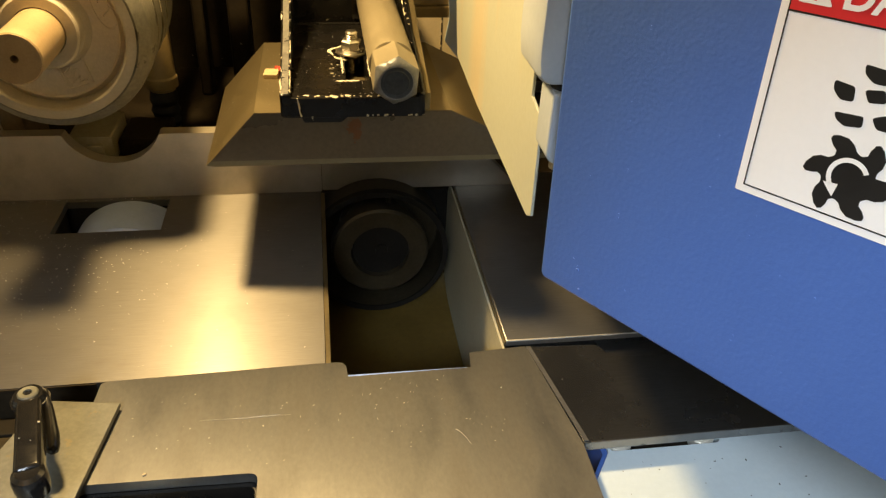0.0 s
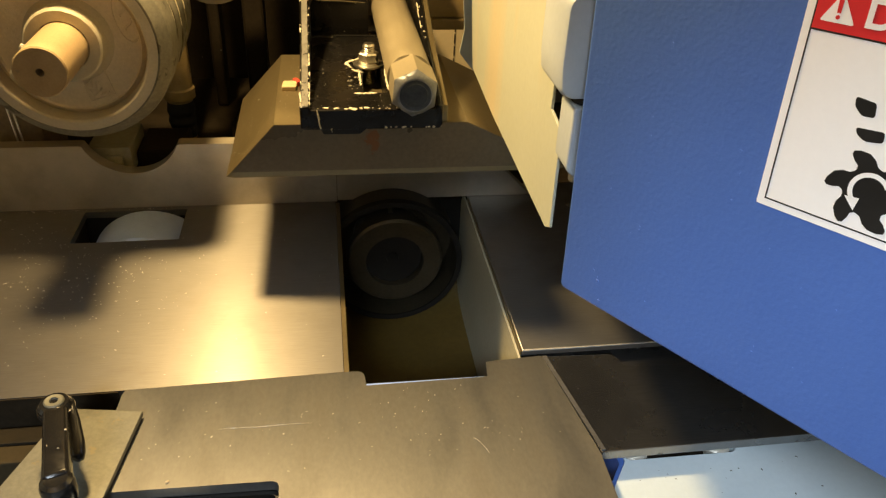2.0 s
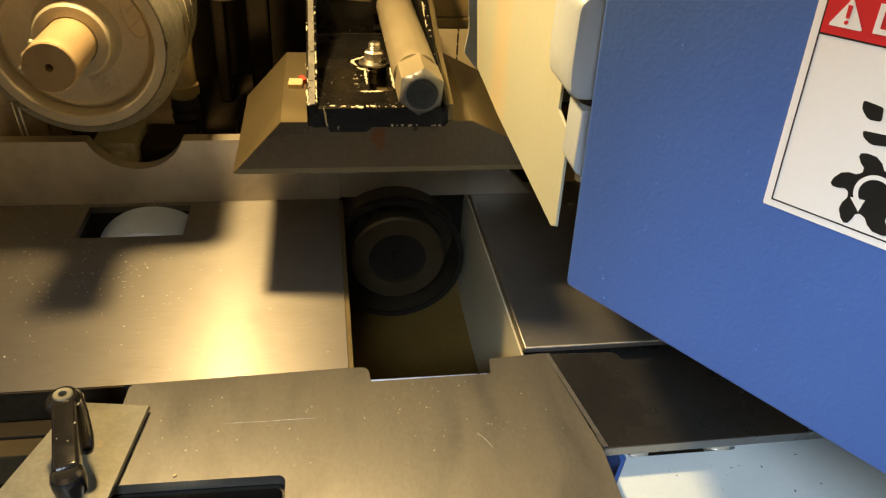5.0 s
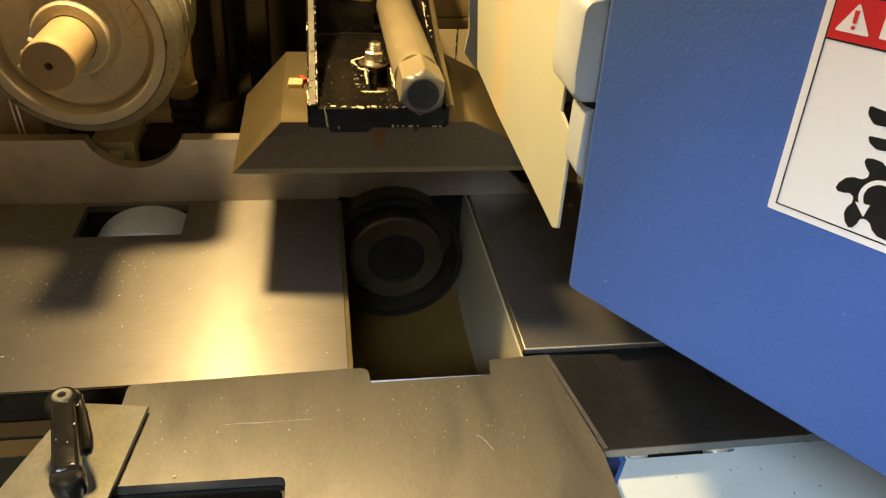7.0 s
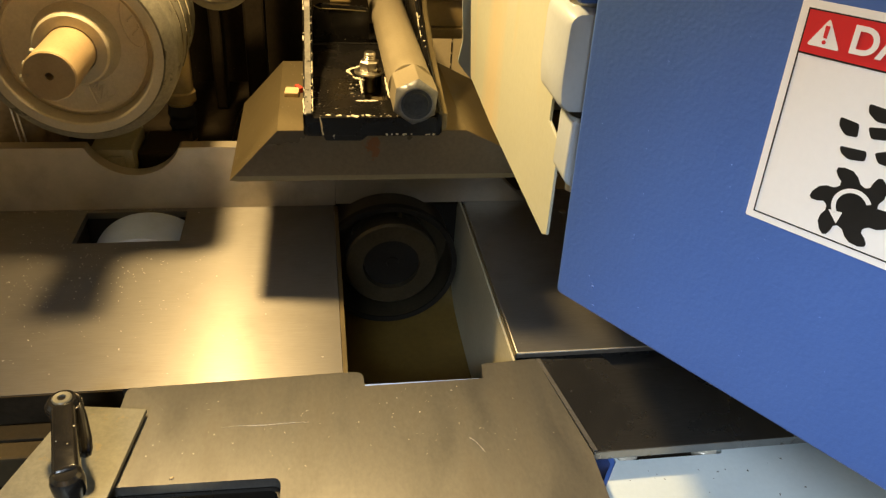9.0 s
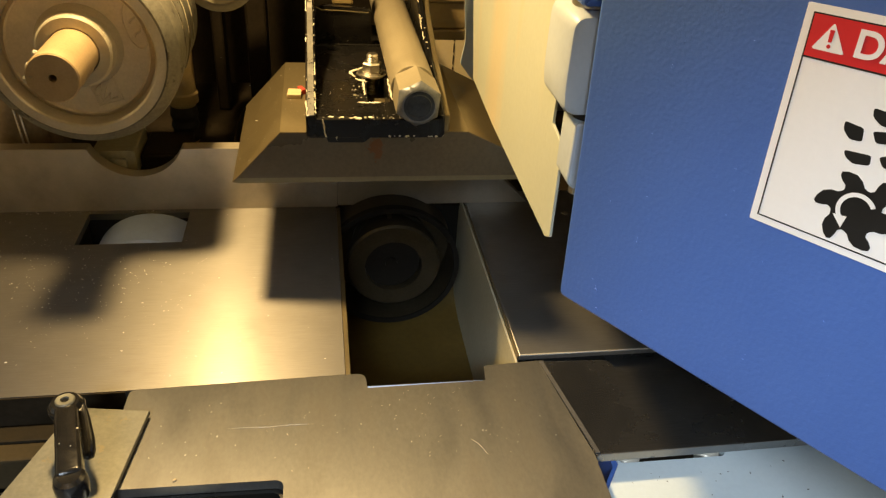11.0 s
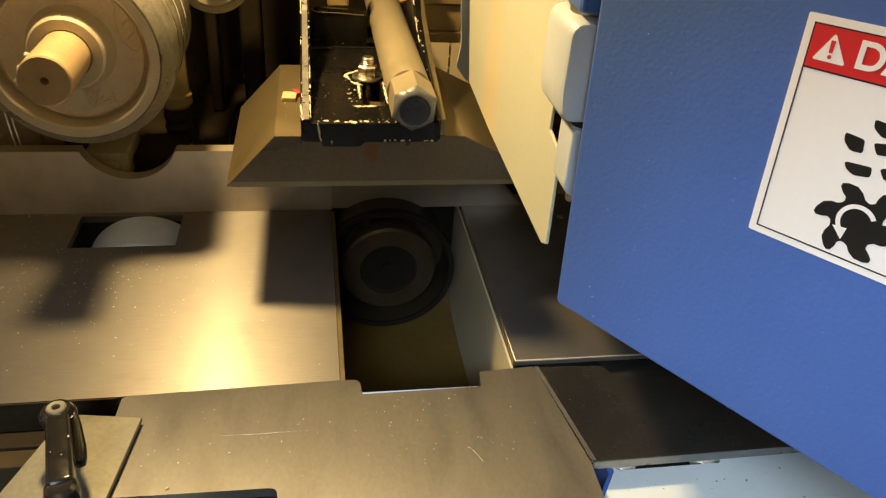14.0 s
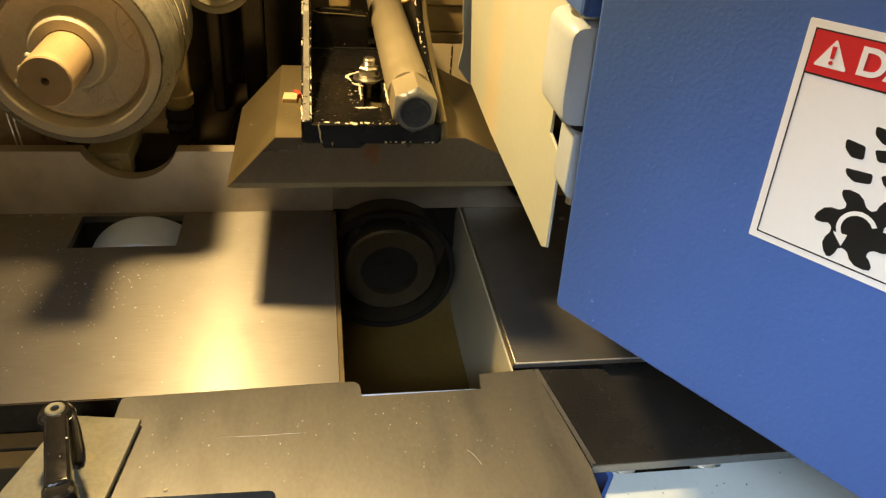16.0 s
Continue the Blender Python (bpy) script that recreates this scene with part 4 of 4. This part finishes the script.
# ---------------------------------------------------------------- clamp lever and clamp plate
def build_clamp():
    pl = thing("clamp_plate", "stained steel clamp plate lying over the front plate", "plate")
    part("plate", prism([(0.0131, -0.2870), (-0.0374, -0.2797), (-0.0992, -0.46), (-0.0120, -0.47)], (), 0.0024, 0.0060, bevel=0.0005), PLATE_OLD, pl)
    lv = thing("clamp_lever", "glossy black clamp lever on the stained plate", "lever")
    hub = Vector((-0.0265, -0.3175, 0.0))
    end = Vector((-0.0072, -0.3830, 0.0))
    lever_hub = part("hub", lathe([(0, 0.0064), (0.0090, 0.0064), (0.0084, 0.020), (0.0094, 0.034), (0.0102, 0.040), (0.0099, 0.0445), (0.0082, 0.0472), (0, 0.0475)], "z", tuple(hub), 40), BLACK_LEVER, lv)
    part("screw_cap", lathe([(0, 0.0470), (0.0022, 0.0470), (0.0026, 0.0486), (0.0052, 0.0487), (0.0060, 0.0480), (0.0060, 0.0470), (0, 0.0470)], "z", tuple(hub), 32), PLATE_OLD, lever_hub, "grey socket screw in the hub")
    part("hub_collar", lathe([(0.0086, 0.0400), (0.0108, 0.0402), (0.0113, 0.0418), (0.0108, 0.0436), (0.0086, 0.0440), (0.0086, 0.0400)], "z", tuple(hub), 40), BLACK_LEVER, lever_hub, "raised glossy collar", 60)
    d = (end - hub).normalized()
    ang = math.degrees(math.atan2(d.y, d.x))
    L = (end - hub).length
    arm = box(0.004, L, -0.0070, 0.0070, -0.0085, 0.0072, 0.0030, 4)
    part("arm", moved(arm, Matrix.Translation(hub + Vector((0, 0, 0.0400))) @ Euler((0, radians(-6), radians(ang))).to_matrix().to_4x4()), BLACK_LEVER, lv)
    part("grip_end", lathe([(0, 0.0345), (0.0062, 0.0345), (0.0084, 0.0365), (0.0091, 0.042), (0.0093, 0.047), (0.0084, 0.0505), (0.0062, 0.0522), (0, 0.0518)], "z", tuple(end), 36), BLACK_LEVER, lv)
    part("foot_screw", lathe([(0, 0.0063), (0.0034, 0.0063), (0.0034, 0.0344), (0, 0.0344)], "z", tuple(end), 20), BLACK_LEVER, lv)
    part("side_rib", tube([hub + Vector((0.0080, 0.003, 0.043)), hub + Vector((0.0125, -0.008, 0.039)), hub + Vector((0.0160, -0.020, 0.032)), hub + Vector((0.0168, -0.026, 0.029)), hub + Vector((0.0166, -0.0285, 0.0262)), hub + Vector((0.0164, -0.0292, 0.0252))], [0.0022, 0.0028, 0.0036, 0.0040, 0.0034, 0.0012], 14), BLACK_LEVER, lv, smooth=60)
    specks = [lathe([(0, 0.0), (0.0003 + 0.0002 * k, 0.0002), (0.0002, 0.0006), (0, 0.0007)], "z", tuple(hub.lerp(end, f) + Vector((o, 0, 0.0490 + 0.006 * f - 0.0012))), 7) for k, (f, o) in enumerate(((0.62, -0.004), (0.66, 0.002), (0.42, 0.0062)))]
    tagged(part("paint_specks", join(*specks), PALE_CHIPS, lv, "pale dried specks"), kind="stuff")
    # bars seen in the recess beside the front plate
    # The black third bar paints in the shade of the recess depth.
    for y0, y1, z0, z1, mat in ((-0.2820, -0.2660, -0.045, -0.021, BAR_BROWN), (-0.2990, -0.2826, -0.05, -0.022, BAR_TAN), (-0.345, -0.3000, -0.080, -0.050, BLACK_AND_SHADE), (-0.46, -0.36, -0.109, -0.06, DARK_IRON)):
        r = thing("recess_bar", "brown oily steel bar in the recess under the table edge, the third blackened as shade", "bar", "bars in the recess")
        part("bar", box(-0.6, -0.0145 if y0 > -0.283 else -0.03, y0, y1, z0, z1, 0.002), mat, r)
    sc = thing("wood_crumb", "orange brown wood crumb at the edge of the front opening", "wood chip")
    part("crumb", moved(box(-0.0012, 0.0012, -0.0007, 0.0007, 0, 0.0010, 0.0003, 1), pose(0.0375, -0.3460, 0.0001, 0, 0, 30)), WOOD, sc)
    hd = thing("hole_fitting", "dark steel block with bright screws inside the front opening", "fitting")
    part("block", box(0.010, 0.098, -0.45, -0.366, -0.060, -0.028, 0.003), BLACK_AND_SHADE, hd)
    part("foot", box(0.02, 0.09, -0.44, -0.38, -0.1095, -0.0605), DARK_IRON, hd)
    part("strip", box(0.020, 0.060, -0.385, -0.3695, -0.0278, -0.022, 0.0015), PALE_BLUE, hd)
    for x in (0.034, 0.084):
        part("screw", lathe([(0, -0.0279), (0.005, -0.0279), (0.005, -0.0215), (0.0042, -0.0205), (0, -0.0205)], "z", (x + 0.006, -0.3915, 0), 20), STEEL_BRIGHT, hd)


# ---------------------------------------------------------------- behind the fence
def build_rear():
    b = thing("rear_housing", "dark oily machine housing behind the feed", "housing")
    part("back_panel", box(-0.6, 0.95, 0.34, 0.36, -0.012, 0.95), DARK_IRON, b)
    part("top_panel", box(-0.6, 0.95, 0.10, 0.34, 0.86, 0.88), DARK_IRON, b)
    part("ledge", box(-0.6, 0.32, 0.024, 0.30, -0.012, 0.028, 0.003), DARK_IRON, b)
    # Roof, front and left panels are unseen, added to block and warm the light.
    part("roof_light_block", box(-0.75, 0.62, -0.735, 0.0995, 0.80, 0.82, 0.004), CREAM, b, "unseen cream roof panel added over the feed to block light")
    part("front_light_block", box(0.1125, 0.62, -0.735, -0.720, 0.512, 0.7995, 0.003), PALE_BLUE, b, "unseen pale blue panel added to shade the upper hood")
    part("front_light_block", box(-0.75, 0.112, -0.735, -0.720, 0.425, 0.7995, 0.003), CREAM, b, "unseen cream panel added to shade the feed and bounce warm light")
    part("left_light_block", box(-0.78, -0.7505, -0.735, 0.36, -0.012, 0.82), PALE_BLUE, b)
    c = thing("guide_column", "brown oily steel column behind the feed wheel", "column")
    column = part("column", lathe([(0, 0.028), (0.0130, 0.028), (0.0130, 0.072), (0.0165, 0.074), (0.0165, 0.084), (0.0148, 0.086), (0.0148, 0.60), (0, 0.60)], "z", (-0.0105, 0.115, 0), 40), BROWN_IRON, c)
    part("gaiter", lathe([(0.0132, 0.030), (0.0150, 0.036), (0.0132, 0.042), (0.0150, 0.048), (0.0132, 0.054), (0.0150, 0.060), (0.0132, 0.070), (0.0132, 0.030)], "z", (-0.0105, 0.115, 0), 32), RUBBER, column, "black rubber gaiter")
    for x, w in ((0.066, 0.012), (0.022, 0.007)):
        r = thing("rear_post", "dark steel post in the shadow behind the feed", "post", "posts behind the feed")
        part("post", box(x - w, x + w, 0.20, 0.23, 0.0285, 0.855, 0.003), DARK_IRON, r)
    p = thing("chute_block", "pale painted casting under the feed wheel", "block")
    part("block", prism(rounded([(-0.0885, 0.0285), (-0.047, 0.0285), (-0.0475, 0.056), (-0.0885, 0.056)], 0.003), (), 0.028, 0.09, "y"), PALE_CAST, p)
    part("step", box(-0.0705, -0.0555, 0.0235, 0.0279, 0.0285, 0.049, 0.0015), PALE_CAST, p)
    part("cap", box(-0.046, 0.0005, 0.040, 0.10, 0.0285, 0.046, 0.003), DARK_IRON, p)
    for dx, rr, rad in ((0.012, 0.055, 0.0012), (0.022, 0.040, 0.0016)):
        k = thing("cable", "thin brown cable hanging behind the pressure shoe", "cable", "cables behind the shoe")
        part("cord", tube([(0.030 + dx + 0.045 * (1 - math.cos(a)), 0.10 + 0.02 * math.sin(a), 0.028 + rr * math.sin(a)) for a in [math.pi * 0.62 * j / 16 for j in range(17)]], rad, 8), BAR_TAN, k, "", 60)
    for dx in (0.0, 0.0045):
        n = thing("guide_pin", "bright thin steel pin beside the feed wheel", "pin", "pins beside the wheel")
        part("pin", tube([(-0.1445 + dx, 0.026, 0.0285), (-0.1495 + dx, 0.026, 0.11)], 0.0009, 10), STEEL_BRIGHT, n)
    z = thing("copper_hose", "thin copper hose curling behind the adjusting rod", "hose")
    part("hose", tube([(0.2195, 0.052, 0.205), (0.2215, 0.050, 0.2055), (0.2250, 0.050, 0.2065), (0.2275, 0.050, 0.210), (0.2270, 0.052, 0.217), (0.2230, 0.056, 0.224)], 0.0022, 12), surface("dull_copper", (0.42, 0.24, 0.09), (0.55, 0.33, 0.14), (0.3, 0.5), 0.7, 60, 300), z, "", 60)
    e = thing("rear_clamp_block", "brown steel clamp block above the black bracket", "block")
    part("block", box(0.150, 0.1700, 0.046, 0.075, 0.1985, 0.24, 0.002), BROWN_IRON, e)
    part("stem", box(0.153, 0.168, 0.052, 0.070, 0.1657, 0.1983), DARK_IRON, e)
    q = thing("plate_screw", "small bright countersunk screw in the outfeed plate", "screw")
    part("head", lathe([(0, 0.0013), (0.0036, 0.0013), (0.0034, 0.0019), (0.0012, 0.0020), (0.0010, 0.0015), (0, 0.0015)], "z", (0.3915, -0.0175, 0), 24), STEEL_BRIGHT, q)
    l = thing("left_casting", "rusty brown casting behind the fence", "casting")
    part("casting", box(-0.60, -0.125, 0.035, 0.10, 0.0285, 0.135, 0.006), surface("rusty_casting", (0.12, 0.095, 0.06), (0.26, 0.20, 0.13), (0.6, 0.8), 0.1, 30, 200, 0.5, 120), l)
    q = thing("rear_guide_block", "stepped brown steel block beside the bracket", "block")
    part("top", box(0.2400, 0.2850, 0.063, 0.12, 0.1983, 0.250, 0.002), BROWN_IRON, q)
    part("upper", box(0.2400, 0.2840, 0.066, 0.12, 0.1722, 0.1978, 0.001), BROWN_IRON, q)
    part("middle", box(0.2390, 0.2840, 0.063, 0.12, 0.1606, 0.1718, 0.002), BROWN_IRON, q)
    part("stem", box(0.2385, 0.2440, 0.108, 0.1195, 0.0285, 0.1603, 0.001), CREAM, q, "pale painted stem")
    w = thing("cream_partition", "cream painted sheet partition behind the pressure shoe", "partition")
    part("sheet", box(0.2300, 0.3600, 0.2000, 0.2050, 0.0285, 0.1650, 0.001), CREAM, w)
    for k in range(7):
        part("seam", box(0.2974, 0.2986, 0.1990, 0.1999, 0.060 + 0.0145 * k, 0.0715 + 0.0145 * k), BAR_TAN, w, "dashed dark seam")


# ---------------------------------------------------------------- sawdust
def build_dust():
    rng = random.Random(3)
    def grains(name, label, spots, mat=None):
        bms = bmesh.new()
        for x, y, z, r in spots:
            a, l = rng.uniform(0, math.pi), r * rng.uniform(1.0, 2.4)
            u, w = Vector((math.cos(a), math.sin(a), 0)), Vector((-math.sin(a), math.cos(a), 0))
            p = Vector((x, y, z))
            vs = [bms.verts.new(p + u * l + Vector((0, 0, 0))), bms.verts.new(p + w * r), bms.verts.new(p - u * l), bms.verts.new(p - w * r), bms.verts.new(p + Vector((0, 0, r * 0.8)))]
            for i in range(4):
                bms.faces.new((vs[i], vs[(i + 1) % 4], vs[4]))
            bms.faces.new(vs[3::-1])
        tagged(part(name, bms, mat or DUST, None, "", 0), label, "sawdust", "", "stuff")
    sp = []
    for _ in range(460):
        x = -0.085 + rng.gauss(0, 0.055)
        y = -0.10 + rng.gauss(0, 0.06)
        if -0.3 < x < 0.14 and -0.245 < y < 0.004 and not (-0.097 < x < 0.006 and -0.06 < y < 0.004):
            sp.append((x, y, 0.0001, 0.00015 + 0.00040 * rng.random() ** 2.5))
    for _ in range(60):
        sp.append((rng.uniform(-0.15, 0.145), rng.uniform(-0.245, 0.004), 0.0001, rng.uniform(0.00015, 0.0004)))
    for _ in range(45):
        sp.append((rng.uniform(-0.16, -0.01), 0.0065 - abs(rng.gauss(0, 0.002)), 0.0001, rng.uniform(0.0002, 0.0005)))
    sp = [q for q in sp if not (-0.097 < q[0] < 0.006 and -0.06 < q[1] < 0.0045)]
    grains("table_sawdust", "pale sawdust specks scattered on the infeed table", sp)
    grains("plate_sawdust", "pale sawdust specks scattered on the front plate", [(rng.uniform(0.01, 0.30), rng.uniform(-0.345, -0.275), 0.0001, rng.uniform(0.00012, 0.00036)) for _ in range(90)])
    grains("side_plate_sawdust", "pale sawdust specks scattered on the dark plates", [(rng.uniform(0.31, 0.42), rng.uniform(-0.34, -0.27), -0.0005, rng.uniform(0.00007, 0.00019)) for _ in range(22)] + [(rng.uniform(0.295, 0.36), rng.uniform(-0.235, -0.01), 0.0013, rng.uniform(0.0001, 0.0003)) for _ in range(45)])
    grains("shoe_sawdust", "pale sawdust specks lying on the pressure shoe", [(rng.uniform(0.106, 0.124), rng.uniform(-0.13, 0.02), 0.1487, rng.uniform(0.0001, 0.00028)) for _ in range(20)] + [(0.0685 + 0.0360 * t, -0.135 + 0.15 * rng.random() ** 1.4, 0.1094 + 0.0394 * t, 0.00006 + 0.00020 * rng.random() ** 3) for t in [rng.random() for _ in range(80)]])
    grains("bracket_sawdust", "pale sawdust specks lying in the black bracket", [(rng.uniform(0.133, 0.20), -0.145 + 0.145 * rng.random() ** 1.6, 0.1657, rng.uniform(0.00008, 0.00028)) for _ in range(60)])
    grains("bed_sawdust", "dark shavings lying on the pale blue bed", [(rng.uniform(0.34, 0.48), rng.uniform(-0.40, -0.35), -0.0198, rng.uniform(0.0002, 0.0006)) for _ in range(22)], DARK_IRON)
    t = thing("wood_shaving", "thin curled pale shaving on the front plate", "shaving")
    part("curl", tube([(0.2344 + 0.0085 * k / 10, -0.3287 - 0.0135 * (k / 10) ** 1.7, 0.0004) for k in range(11)], 0.00010, 6), DUST, t)
    s = thing("scratch_mark", "fine pale scratch in the front plate", "scratch", kind="structure")
    part("line", tube([(0.064 + 0.062 * k / 10, -0.3035 + 0.0003 * math.sin(k), 0.0001) for k in range(11)], [0.00003 + 0.00007 * math.sin(math.pi * k / 10) for k in range(11)], 6), BARE_AND_GLINT, s)


# ---------------------------------------------------------------- flying chips
def build_chip(size, seed):
    rng = random.Random(seed)
    ob = thing("flying_chip", "tiny pale wood chip thrown up by the cutter", "wood chip", "flying chips")
    bm = box(-size, size, -size * 0.45, size * 0.45, -size * 0.18, size * 0.18)
    for v in bm.verts:
        v.co += Vector((rng.uniform(-0.2, 0.2), rng.uniform(-0.2, 0.2), rng.uniform(-0.2, 0.2))) * size
    part("chip", bm, DUST, ob, smooth=0)
    return ob


build_room()
build_lamp()
build_bed()
build_plates()
ROLL = build_roller()
build_wheel()
build_shoe()
CUT = build_cutter()
build_shroud()
build_cover()
build_hood()
build_clamp()
build_rear()
build_dust()
CHIPS = [build_chip(0.00035 + 0.00006 * k, 40 + k) for k in range(4)]
FALLEN = build_chip(0.0013, 60)


# ---------------------------------------------------------------- what moves
def motions():
    """The cutter turns without pause; chips drift out of the pit behind the fence."""
    rows = [(k / 10, pose(0.2070, 0.0, -0.0460, 0, 80 * k, 0)) for k in range(161)]
    walk(CUT, rows)
    for i, chip in enumerate(CHIPS):
        rng = random.Random(90 + i)
        x, y, z = rng.uniform(0.02, 0.08), rng.uniform(0.06, 0.14), rng.uniform(0.07, 0.15)
        rows = []
        for k in range(33):
            t = k / 2
            rows.append((t, pose(x + 0.012 * math.sin(1.9 * t + i), y + 0.01 * math.sin(1.1 * t + 2 * i), z + 0.022 * math.sin(1.4 * t + 3 * i), 40 * k + 20 * i, 30 * k, 25 * k)))
        walk(chip, rows)
    # one chip drops from the fence into the pit
    walk(FALLEN, [(0.0, pose(0.252, 0.012, 0.0682)), (7.3, pose(0.252, 0.012, 0.0682)), (7.45, pose(0.256, -0.050, 0.075, 40, 20, 60)), (7.6, pose(0.2609, -0.100, 0.0117, 100, 60, 90)),
                  (7.7, pose(0.2629, -0.110, -0.0373, 150, 110, 130)), (7.85, pose(0.2640, -0.130, -0.125, 180, 180, 180)), (7.95, pose(0.2640, -0.140, -0.1340, 180, 180, 190)), (16.0, pose(0.2640, -0.140, -0.1340, 180, 180, 190))])


motions()
